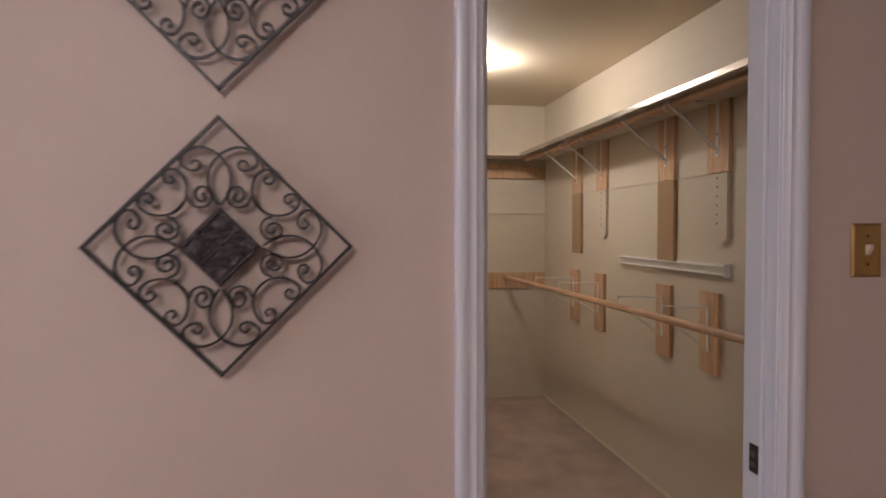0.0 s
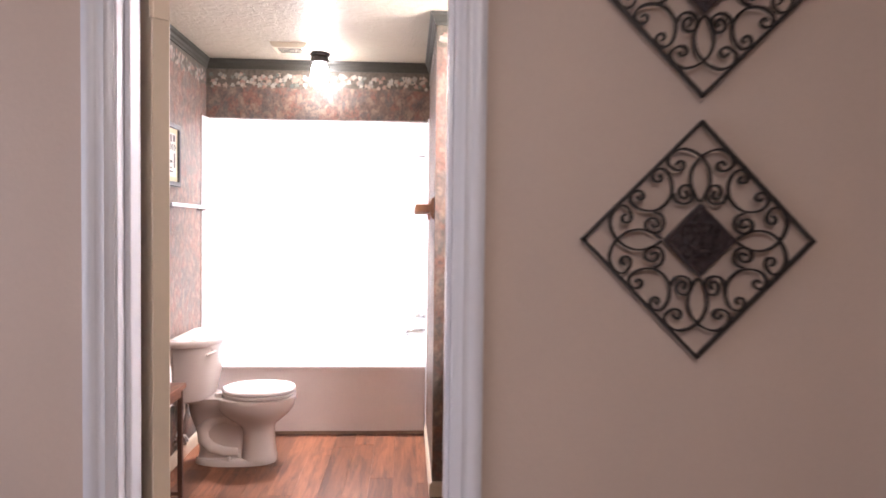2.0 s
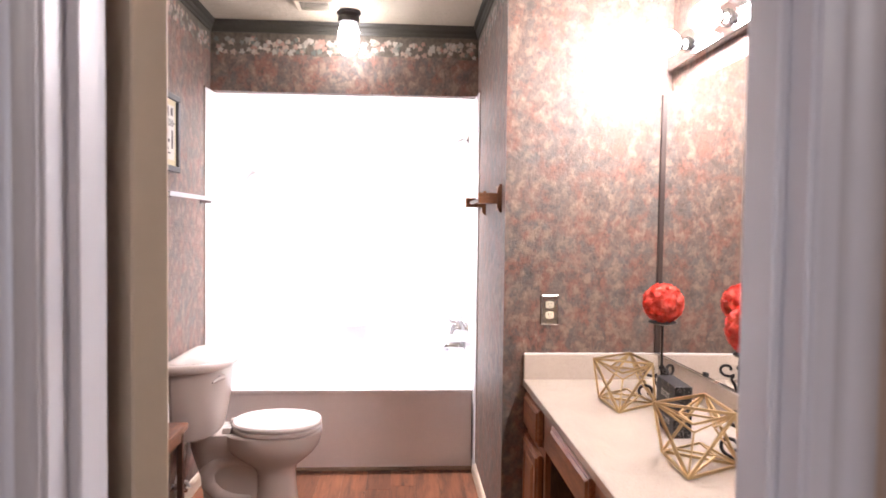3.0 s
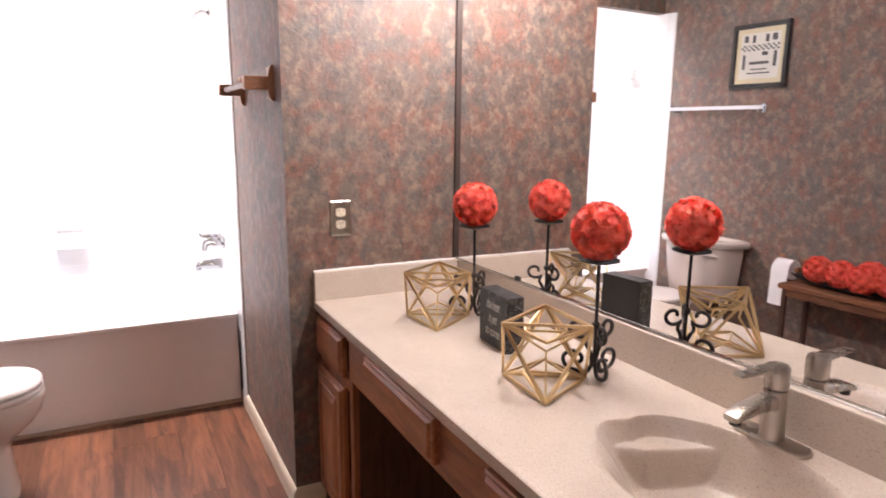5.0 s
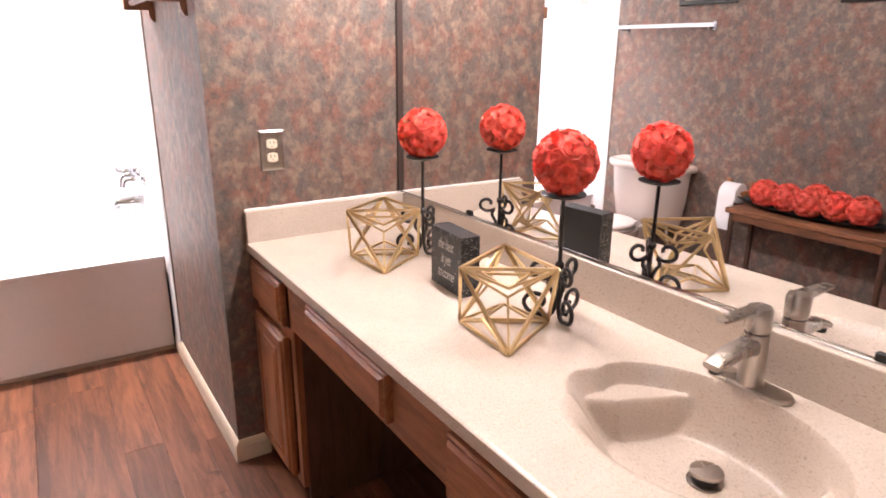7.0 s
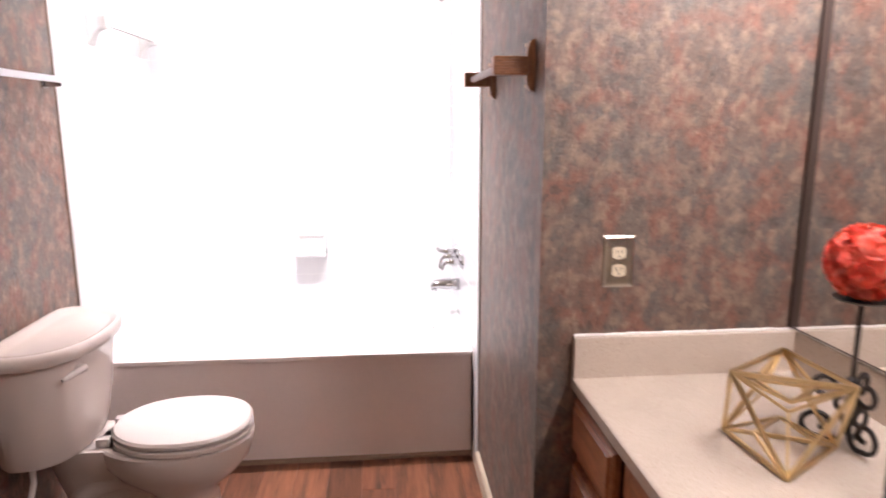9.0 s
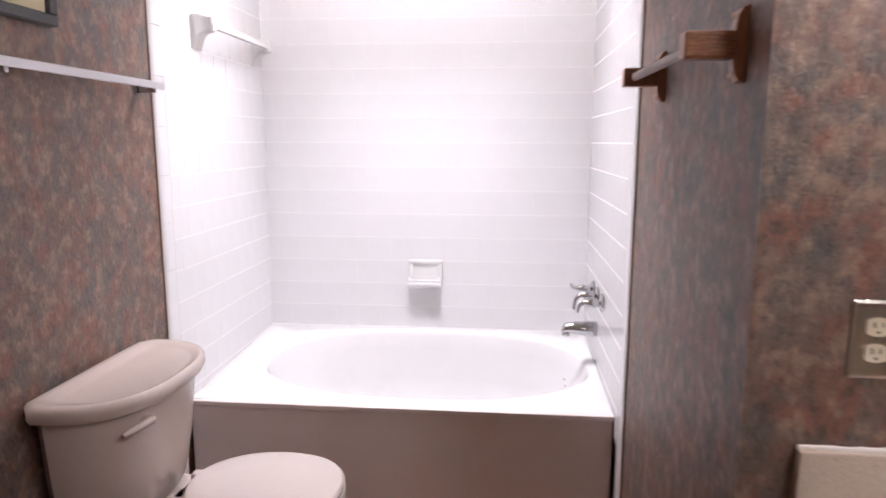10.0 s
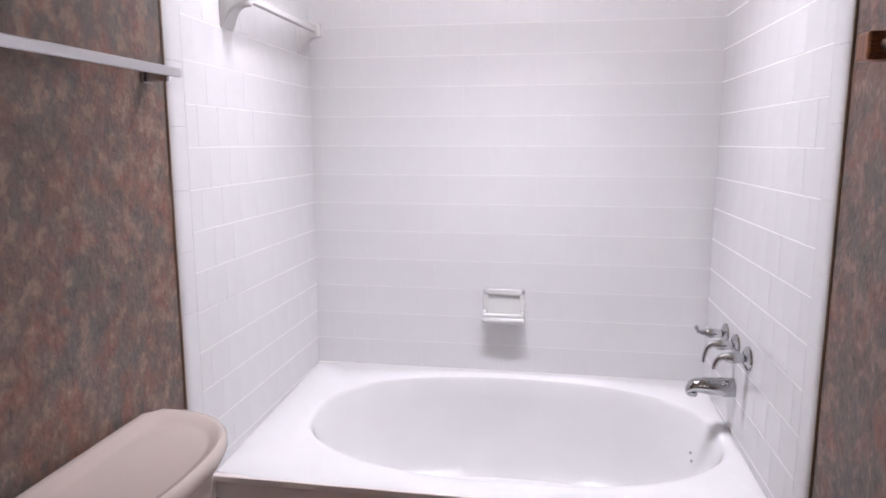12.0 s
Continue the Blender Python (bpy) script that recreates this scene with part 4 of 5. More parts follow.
def countertop():
    t = thing("vanity_countertop", -0.28, 2.2, 0.725, "speckled beige cast stone countertop with integral shell basin", "countertop")
    y0, y1 = IN + 0.002, PIER_Y - 0.002
    xs = [CF, CF + 0.003, CF + 0.008] + [CF + 0.008 + (0 - CF - 0.010) * i / 170 for i in range(1, 171)]
    ys = [y0 + (1.50 - y0) * i / 12 for i in range(12)] + [1.50 + 0.54 * i / 200 for i in range(200)] + [2.04 + (y1 - 2.04) * i / 20 for i in range(21)]
    bm = bmesh.new()
    grid = []
    for x in xs:
        row = []
        for y in ys:
            z = CT - bowl_depth(x, y) - (0.0025 if x == xs[0] else 0.0004 if x == xs[1] else 0)
            row.append(bm.verts.new((x, y, z)))
        grid.append(row)
    for a, b in zip(grid, grid[1:]):
        for i in range(len(ys) - 1):
            bm.faces.new((a[i], b[i], b[i + 1], a[i + 1]))
    low = [bm.verts.new((CF, y, CT - 0.028)) for y in ys]
    low2 = [bm.verts.new((CF + 0.03, y, CT - 0.028)) for y in ys]
    for i in range(len(ys) - 1):
        bm.faces.new((grid[0][i], grid[0][i + 1], low[i + 1], low[i]))
        bm.faces.new((low[i], low[i + 1], low2[i + 1], low2[i]))
    top = part("slab", bm, M_STONE, t, "", True)
    part("backsplash", box(-0.022, -0.002, y0, y1, CT - 0.004, 0.852, 0.003, 2), M_STONE, t)
    part("side_splash", box(CF + 0.001, -0.022, y1 - 0.020, y1, CT - 0.004, 0.853, 0.003, 2), M_STONE, t)
    rnd = random.Random(3)
    pts = [(CF + 0.004 + (0.54) * i / 40, y1 - 0.004, 0.8535 + 0.0022 * rnd.random()) for i in range(41)]
    part("caulk_bead", tube(pts, 0.0035, 6), M_CAULK, t, "uneven white caulk bead")
    part("caulk_bead", tube([(-0.004, y0 + (y1 - y0 - 0.02) * i / 50, 0.8525 + 0.0018 * rnd.random()) for i in range(51)], 0.0032, 6), M_CAULK, t)
    o = part("overflow_slot", lathe([(0.012, -0.001), (0.012, 0.002)], (0, 0, 0), "z", 14), M_DARK, t, "dark overflow slot")
    o.matrix_basis = pose(-0.402 + 0.28, 1.765 - 2.2, 0.705 - 0.725, 0, 62, 0)
    return t


countertop()


def stopper():
    x, y = -0.205, 1.762
    z = CT - bowl_depth(x, y)
    t = thing("drain_stopper", x, y, z, "raised metal pop-up drain stopper in the basin", "drain stopper")
    part("ring", lathe([(0.030, z - 0.002), (0.031, z + 0.002), (0.024, z + 0.003)], (x, y, 0), n=28), M_NICKEL, t, "", True)
    part("neck", lathe([(0.021, z), (0.021, z + 0.014)], (x, y, 0), n=24), M_DARK, t, "black rubber neck", True)
    part("cap", lathe([(0.026, z + 0.014), (0.028, z + 0.017), (0.027, z + 0.021), (0.006, z + 0.024)], (x, y, 0), n=28), M_NICKEL, t, "brushed metal cap", True)


stopper()


def faucet():
    x, y = -0.064, 1.795
    t = thing("faucet", x, y, CT, "brushed nickel single-lever faucet on an oval base plate", "faucet")
    half = [(math.cos(a) * 0.026, math.sin(a) * 0.026) for a in [math.pi * i / 12 for i in range(13)]]
    out = [(x + u, y + 0.054 + w) for u, w in half] + [(x - u, y - 0.054 - w) for u, w in half]
    ctr = [(x + (px - x) * 0.9, y + (py - y) * 0.96) for px, py in out]
    part("base_plate", loft([[(a, b, CT) for a, b in out], [(a, b, CT + 0.005) for a, b in out], [(a, b, CT + 0.008) for a, b in ctr]]), M_NICKEL, t, "", True)
    part("body", lathe([(0.024, CT + 0.008), (0.0225, CT + 0.02), (0.0215, CT + 0.10), (0.021, CT + 0.104)], (x, y, 0), n=28), M_NICKEL, t, "", True)
    rings = []
    for d, w, h0, h1 in ((0.0, 0.018, 0.060, 0.100), (0.03, 0.019, 0.068, 0.097), (0.07, 0.020, 0.070, 0.090), (0.10, 0.020, 0.066, 0.082), (0.118, 0.016, 0.062, 0.074)):
        rings.append([(x - d, y + w * c, CT + (h0 + h1) / 2 + (h1 - h0) / 2 * s) for c, s in [(math.copysign(abs(math.cos(a)) ** 0.6, math.cos(a)), math.copysign(abs(math.sin(a)) ** 0.6, math.sin(a))) for a in [2 * math.pi * i / 20 for i in range(20)]]])
    part("spout", loft(rings), M_NICKEL, t, "", True)
    part("aerator", lathe([(0.010, CT + 0.054), (0.011, CT + 0.068)], (x - 0.104, y, 0), n=16), M_DARK, t)
    cap = part("handle_cap", lathe([(0.0205, CT + 0.107), (0.0225, CT + 0.112), (0.0225, CT + 0.145), (0.020, CT + 0.152), (0.006, CT + 0.155)], (x, y, 0), n=28), M_NICKEL, t, "", True)
    rings = []
    for d, w, z0, z1 in ((-0.01, 0.016, 0.140, 0.153), (0.03, 0.015, 0.143, 0.153), (0.07, 0.014, 0.146, 0.152), (0.105, 0.012, 0.146, 0.151), (0.112, 0.008, 0.147, 0.150)):
        rings.append([(x - d, y + s * w, CT + zz) for s, zz in ((-1, z0), (1, z0), (1, z1), (-1, z1))])
    b = loft(rings)
    bmesh.ops.bevel(b, geom=b.edges[:], offset=0.0015, segments=2, affect="EDGES")
    part("lever", b, M_NICKEL, cap, "", True)


faucet()


def raised_front(name, parent, y0, y1, z0, z1, panel, x=-0.545, m=M_OAKH):
    """A drawer or door front with a moulded edge; panel adds a raised field."""
    th = 0.019
    rings = []
    for d, e in ((0.0, 0.0), (0.013, 0.0), (0.017, 0.004), (0.017, 0.009), (0.024, 0.016)):
        rings.append([(x - d, y0 + e, z0 + e), (x - d, y1 - e, z0 + e), (x - d, y1 - e, z1 - e), (x - d, y0 + e, z1 - e)])
    f = part(name, loft(rings), m, parent)
    if panel:
        w = 0.052
        rr = [[(x - d, y0 + e, z0 + e), (x - d, y1 - e, z0 + e), (x - d, y1 - e, z1 - e), (x - d, y0 + e, z1 - e)] for d, e in ((0.0235, w - 0.006), (0.0275, w), (0.0245, w + 0.006), (0.0245, w + 0.012), (0.0285, w + 0.026))]
        part("raised_panel", loft(rr), M_OAK, f)
    return f


def cabinet_unit(y0, y1, label, doors, drawers):
    c = thing("vanity_cabinet", -0.28, (y0 + y1) / 2, 0, label, "cabinet", "vanity cabinets")
    x, zt, zb = -0.545, CT - 0.029, 0.062
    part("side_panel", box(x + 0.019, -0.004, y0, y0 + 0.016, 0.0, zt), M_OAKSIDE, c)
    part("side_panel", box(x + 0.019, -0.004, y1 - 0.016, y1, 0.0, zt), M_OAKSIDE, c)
    part("floor_panel", box(x + 0.02, -0.004, y0 + 0.016, y1 - 0.016, zb, zb + 0.014), M_OAK, c)
    part("toe_kick", box(x + 0.062, x + 0.075, y0 + 0.016, y1 - 0.016, 0.0, zb - 0.001), M_OAKH, c)
    s = 0.030
    part("stile", box(x, x + 0.019, y0, y0 + s, zb, zt), M_OAK, c)
    part("stile", box(x, x + 0.019, y1 - s, y1, zb, zt), M_OAK, c)
    for z0, z1 in ((zb, zb + 0.03), (0.535, 0.57), (zt - 0.03, zt)):
        part("rail", box(x, x + 0.019, y0 + s, y1 - s, z0, z1), M_OAKH, c)
    for a, b in drawers:
        raised_front("drawer_front", c, a, b, 0.572, 0.702, False)
    for a, b in doors:
        raised_front("cabinet_door", c, a, b, 0.078, 0.538, True, m=M_OAK)
    return c


cabinet_unit(2.838, PIER_Y - 0.004, "narrow oak vanity cabinet with a drawer and raised-panel door", [(2.888, 3.155)], [(2.888, 3.155)])
cabinet_unit(IN + 0.004, 2.042, "oak vanity cabinet under the basin with raised-panel doors", [(1.300, 1.640), (1.680, 2.022)], [(1.300, 1.640), (1.680, 2.022)])


def knee_drawer():
    c = thing("knee_space_drawer", -0.52, 2.44, 0.57, "oak apron and shallow drawer above the open knee space", "drawer", "vanity cabinets")
    x, zt = -0.545, CT - 0.029
    part("apron_rail", box(x, x + 0.019, 2.043, 2.837, 0.574, zt), M_OAKH, c)
    raised_front("drawer_front", c, 2.245, 2.690, 0.598, 0.708, False)
    part("drawer_box", box(x + 0.02, -0.10, 2.27, 2.66, 0.60, 0.70), M_OAK, c)


knee_drawer()


def mirror():
    """The glass hangs a little out of line with the wall."""
    m = thing("wall_mirror", -0.006, 2.2, 1.4, "large frameless wall mirror above the vanity counter", "mirror")
    g = [part("mirror_glass", box(-0.006, -0.001, IN + 0.006, PIER_Y - 0.016, 0.860, 1.89), M_MIRROR, m),
         part("edge_strip", box(-0.016, 0.004, PIER_Y - 0.0155, PIER_Y - 0.004, 0.860, 1.89), M_STRIP, m, "dark brown side strip"),
         part("bottom_channel", box(-0.009, 0.002, IN + 0.006, PIER_Y - 0.016, 0.8545, 0.8598, 0.001), M_CHROME, m, "thin metal channel")]
    for y in (1.62, 2.75):
        g.append(part("clip", box(-0.012, -0.0062, y - 0.012, y + 0.012, 0.857, 0.872, 0.002), M_DARK, m, "dark mirror clip"))
    m.rotation_euler = (0, radians(0.43), radians(0.86))


mirror()


def outlet():
    xa, xb, za, zb, y = -0.502, -0.428, 0.968, 1.091, PIER_Y
    t = thing("power_outlet", (xa + xb) / 2, y, za, "ivory duplex outlet with a brushed metal cover plate", "power outlet")
    w, h = xb - xa, zb - za
    rings = [[(xa + e, y - d, za + e), (xb - e, y - d, za + e), (xb - e, y - d, zb - e), (xa + e, y - d, zb - e)] for d, e in ((0, 0), (0.003, 0.0005), (0.0055, 0.005), (0.006, 0.010))]
    part("cover_plate", loft(rings), M_STEEL, t)
    cx = (xa + xb) / 2
    for cz in ((za + zb) / 2 - 0.0205, (za + zb) / 2 + 0.0205):
        ring = [(max(-0.0135, min(0.0135, 0.0175 * math.cos(a))) * 1.2, 0.0145 * math.sin(a)) for a in [2 * math.pi * i / 28 for i in range(28)]]
        s = part("socket", loft([[(cx + u, y - 0.005, cz + v) for u, v in ring], [(cx + u, y - 0.0085, cz + v) for u, v in ring]]), M_IVORY, t, "ivory socket face")
        for dx, hh in ((-0.006, 0.0045), (0.006, 0.0035)):
            part("slot", box(cx + dx - 0.0011, cx + dx + 0.0011, y - 0.0092, y - 0.008, cz + 0.001 - hh + 0.003, cz + 0.001 + hh + 0.003), M_DARK, s)
        part("slot", lathe([(0.0022, y - 0.0092), (0.0022, y - 0.008)], (cx, 0, cz - 0.0075), "y", 10), M_DARK, s)
    part("screw", lathe([(0.003, y - 0.0075), (0.003, y - 0.005)], (cx, 0, (za + zb) / 2), "y", 10), M_STEEL, t)


outlet()


# ---------------------------------------------------------------- things on the counter
def rose_ball_mesh(R):
    """A ball closely set with small fabric roses."""
    rnd = random.Random(11)
    bm = bmesh.new()
    bmesh.ops.create_icosphere(bm, subdivisions=2, radius=R * 0.88)
    N = 34
    for i in range(N):
        zz = 1 - 2 * (i + 0.5) / N
        rr = math.sqrt(max(0, 1 - zz * zz))
        a = i * 2.399963
        n = Vector((rr * math.cos(a), rr * math.sin(a), zz))
        u = n.orthogonal().normalized()
        w = n.cross(u)
        sp = rnd.random() * 6
        for ring, (m, r0, r1, h0, h1) in enumerate(((3, 0.020, 0.060, 0.90, 1.03), (4, 0.050, 0.125, 0.89, 1.06), (5, 0.100, 0.195, 0.87, 1.05), (6, 0.160, 0.265, 0.86, 1.02), (7, 0.235, 0.350, 0.84, 0.975))):
            for k in range(m):
                a0 = sp + ring * 0.7 + 2 * math.pi * k / m
                half = math.pi / m * 1.35
                vs = []
                for rad, hh in ((r0, h0), ((r0 + r1) * 0.5, (h0 + h1) * 0.5 + 0.03), (r1, h1 + rnd.uniform(-0.05, 0.03))):
                    row = []
                    for q in (-1, 0, 1):
                        aa = a0 + half * q * (1.0 if rad < r1 else 0.8)
                        k2 = rad * (1.0 if q else 1.08)
                        row.append(bm.verts.new((n * (hh - (0.03 if q and rad == r1 else 0)) + (u * math.cos(aa) + w * math.sin(aa)) * k2) * R))
                    vs.append(row)
                for p, q in zip(vs, vs[1:]):
                    for i2 in range(2):
                        bm.faces.new((p[i2], p[i2 + 1], q[i2 + 1], q[i2]))
    return bm


def red_ball(x, y, z, label, group):
    t = solo("rose_ball", rose_ball_mesh(0.0655), M_RED, label, "decorative ball", group)
    t.location = (x, y, z)
    return t


def smooth_path(p):
    """Corner-cut once, so that a polyline runs smoothly."""
    out = [p[0]]
    for a, b in zip(p, p[1:]):
        out += [(a[0] * 0.75 + b[0] * 0.25, a[1] * 0.75 + b[1] * 0.25), (a[0] * 0.25 + b[0] * 0.75, a[1] * 0.25 + b[1] * 0.75)]
    return out + [p[-1]]


def candle_holder(x, y, turn, group):
    """A thin stem on three scrolled iron feet, with a small plate on top."""
    t = thing("candle_stand", x, y, CT, "black wrought iron stand with scrolled feet holding a rose ball", "candle stand", group)
    part("stem", tube([(x, y, CT + 0.03), (x, y, CT + 0.282)], 0.0045, 10), M_IRON, t, "", True)
    part("plate", lathe([(0.006, CT + 0.273), (0.030, CT + 0.278), (0.047, CT + 0.283), (0.048, CT + 0.286), (0.028, CT + 0.283)], (x, y, 0), n=28), M_IRON, t, "", True)
    part("collar", lathe([(0.005, CT + 0.118), (0.010, CT + 0.124), (0.010, CT + 0.132), (0.005, CT + 0.138)], (x, y, 0), n=14), M_IRON, t, "", True)
    for k in range(3):
        a = turn + k * 2 * math.pi / 3
        # a tall scroll curling out at the top, then a foot that curls back up
        up = spiral(0.030, 0.104, 0.008, 0.024, 3.4, -0.95, 18)
        stem = [(0.020, 0.074), (0.010, 0.056), (0.005, 0.040), (0.004, 0.024), (0.010, 0.008), (0.022, 0.001), (0.036, 0.006)]
        low = spiral(0.036, 0.032, 0.026, 0.008, 5.0, 0.95, 18)
        prof = smooth_path(up + stem) + low
        pts = [(x + 1.28 * u * math.cos(a), y + 1.28 * u * math.sin(a), CT + 0.0055 + 1.08 * max(0, v)) for u, v in prof]
        part("scroll_foot", tube(pts, 0.0050, 8), M_IRON, t, "", True)


for yy, tt in ((2.785, 0.5), (2.200, 0.2)):
    candle_holder(-0.158, yy, tt, "candle stands on the counter")
    red_ball(-0.158, yy, CT + 0.2815, "ball of red fabric roses on an iron stand", "rose balls")


def octa_frame(cx, cy, turn, s=0.0545):
    """An octahedron of gold bars resting on a face, its top and base sunk to an inner triangle."""
    t = thing("geometric_ornament", cx, cy, CT, "gold metal geometric wire ornament standing on the counter", "ornament", "gold ornaments")
    edge, r = 0.192, 0.0047
    R, h = edge / math.sqrt(3), edge * math.sqrt(2 / 3)
    base = [Vector((cx + R * math.cos(turn + 2 * math.pi * k / 3), cy + R * math.sin(turn + 2 * math.pi * k / 3), CT + r)) for k in range(3)]
    topv = [Vector((cx + R * math.cos(turn + math.pi / 3 + 2 * math.pi * k / 3), cy + R * math.sin(turn + math.pi / 3 + 2 * math.pi * k / 3), CT + r + h)) for k in range(3)]
    mid = Vector((cx, cy, CT + r + h / 2))
    faces = [base, topv] + [[base[k], base[(k + 1) % 3], topv[k]] for k in range(3)] + [[topv[k], topv[(k + 1) % 3], base[(k + 1) % 3]] for k in range(3)]

    def bar(a, b, rad):
        return tube([a, b], rad, 4)

    done = set()
    vid = {tuple(v): i for i, v in enumerate(base + topv)}
    for f in faces:
        for a, b in ((f[0], f[1]), (f[1], f[2]), (f[2], f[0])):
            key = tuple(sorted((vid[tuple(a)], vid[tuple(b)])))
            if key not in done:
                done.add(key)
                part("bar", bar(a, b, r), M_GOLD, t)
    for f in faces[5:]:
        c = (f[0] + f[1] + f[2]) / 3
        for v in f:
            part("inner_bar", bar(v, c + (mid - c) * 0.4, r * 0.7), M_GOLD, t)
    for f in (faces[1], faces[0]):
        c = (f[0] + f[1] + f[2]) / 3
        cup = [c + (c - v) * 0.52 + (mid - c) * 0.5 for v in f]
        for k in range(3):
            part("inner_bar", bar(cup[k], cup[(k + 1) % 3], r * 0.8), M_GOLD, t)
            for q in (1, 2):
                part("inner_bar", bar(f[(k + q) % 3], cup[k], r * 0.8), M_GOLD, t)


octa_frame(-0.297, 2.205, math.atan2(2.106 - 2.203, -0.36 + 0.295))
octa_frame(-0.290, 2.775, math.atan2(2.677 - 2.776, -0.341 + 0.29))


def word_block():
    """A small black plaque with lettering, dotted at its rim."""
    a, b = Vector((-0.258, 2.572, 0)), Vector((-0.268, 2.400, 0))
    u = (b - a).normalized()
    nrm = Vector((u.y, -u.x, 0))
    if nrm.x > 0:
        nrm = -nrm
    L, D, H = 0.152, 0.052, 0.150
    yaw = math.degrees(math.atan2(u.y, u.x))
    t = thing("word_block", 0, 0, 0, "black wooden block sign with pale hand lettering", "block sign")
    body = part("block", box(0, L, 0, D, 0, H, 0.0015), M_BLACK)
    body.parent = t
    rnd = random.Random(8)
    dots = bmesh.new()
    for i in range(420):
        s, h = rnd.random() * L, rnd.random() * H
        edge = min(s, L - s, h, H - h)
        if edge > 0.030 or rnd.random() < edge / 0.034:
            continue
        q = 0.0009 + 0.0008 * rnd.random()
        vs = [dots.verts.new((s + q * math.cos(k * math.pi / 3), -0.0004, h + q * math.sin(k * math.pi / 3))) for k in range(6)]
        dots.faces.new(vs)
    for i in range(200):
        s, h = rnd.random() * D, rnd.random() * H
        q = 0.0009 + 0.0008 * rnd.random()
        for xx in (-0.0004, L + 0.0004):
            vs = [dots.verts.new((xx, s + q * math.cos(k * math.pi / 3), h + q * math.sin(k * math.pi / 3))) for k in range(6)]
            dots.faces.new(vs)
    d = part("dots", dots, M_DOTS)
    d.parent = t
    d["kind"] = "stuff"
    for k, (txt, size) in enumerate((("the best", 0.034), ("is yet", 0.034), ("to come", 0.034))):
        cu = bpy.data.curves.new("words", "FONT")
        cu.body, cu.size, cu.align_x, cu.shear, cu.space_character = txt, size, "CENTER", 0.35, 0.82
        tmp = bpy.data.objects.new("words_tmp", cu)
        scene.collection.objects.link(tmp)
        me = bpy.data.meshes.new_from_object(tmp.evaluated_get(bpy.context.evaluated_depsgraph_get()))
        bpy.data.objects.remove(tmp)
        me.materials.append(M_LETTER)
        ob = new("lettering", me)
        ob.parent = t
        ob.matrix_basis = pose(L / 2, -0.0006, 0.103 - 0.037 * k, 90, 0, 0)
        ob.scale = (0.85, 1.15, 1)
    t.matrix_basis = Matrix.Translation((a.x, a.y, CT + 0.0005)) @ pose(0, 0, 0, 0, 0, yaw)


word_block()


# ---------------------------------------------------------------- along the wallpapered side wall
def bench():
    x0, x1, y0, y1, z = LEFT + 0.014, -1.856, 2.335, 3.100, 0.605
    t = thing("narrow_bench", (x0 + x1) / 2, (y0 + y1) / 2, 0, "narrow rustic wooden bench with a plank top against the wall", "bench")
    for a, b in ((x0, x0 + 0.113), (x0 + 0.116, x1)):
        part("top_plank", box(a, b, y0, y1, z - 0.026, z, 0.004, 2), M_BENCH, t)
    part("front_rail", box(x1 - 0.028, x1 - 0.012, y0 + 0.04, y1 - 0.04, z - 0.062, z - 0.027), M_BENCH, t)
    part("back_rail", box(x0 + 0.012, x0 + 0.028, y0 + 0.04, y1 - 0.04, z - 0.062, z - 0.027), M_BENCH, t)
    for y in (y0 + 0.03, y1 - 0.03):
        for x in (x0 + 0.02, x1 - 0.02):
            part("leg", box(x - 0.011, x + 0.011, y - 0.011, y + 0.011, 0.0, z - 0.027, 0.002), M_DARKWOOD, t)
        part("foot_bar", box(x0 + 0.009, x1 - 0.009, y - 0.010, y + 0.010, 0.06, 0.08, 0.002), M_DARKWOOD, t)
    return z


BZ = bench()


def tray():
    xc, ya, yb = -1.975, 2.385, 3.09
    t = thing("leaf_tray", xc, (ya + yb) / 2, BZ, "long black leaf-shaped tray on the bench", "tray")
    rings = []
    n = 24
    for k in range(n + 1):
        s = k / n
        w = 0.082 * math.sin(math.pi * min(0.98, max(0.02, s))) ** 0.7 + 0.004
        lift = 0.022 * (2 * s - 1) ** 4
        y = ya + (yb - ya) * s
        rings.append([(xc - w, y, BZ + 0.024 + lift), (xc - w * 0.6, y, BZ + 0.006 + lift), (xc, y, BZ + 0.001 + lift), (xc + w * 0.6, y, BZ + 0.006 + lift), (xc + w, y, BZ + 0.024 + lift), (xc + w * 0.6, y, BZ + 0.010 + lift), (xc, y, BZ + 0.005 + lift), (xc - w * 0.6, y, BZ + 0.010 + lift)])
    part("dish", loft(rings), M_BLACK, t, "", True)
    part("stem", tube([(xc, ya + 0.01, BZ + 0.025), (xc + 0.01, ya - 0.05, BZ + 0.034)], [0.006, 0.004], 8), M_BLACK, t, "", True)
    part("stem", tube([(xc, yb - 0.01, BZ + 0.025), (xc - 0.01, yb + 0.03, BZ + 0.036)], [0.006, 0.004], 8), M_BLACK, t, "", True)


tray()
ball = red_ball(-1.965, 2.515, BZ + 0.012, "ball of red fabric roses lying in the tray", "rose balls in the tray")
for k, (x, y, a) in enumerate(((-1.970, 2.628, 40), (-2.015, 2.745, 75), (-1.930, 2.735, 130), (-1.970, 2.862, 200), (-1.975, 2.975, 260))):
    copy_thing(ball, pose(x, y, BZ + (0.022 if k == 1 else 0.010), 0, 0, a))


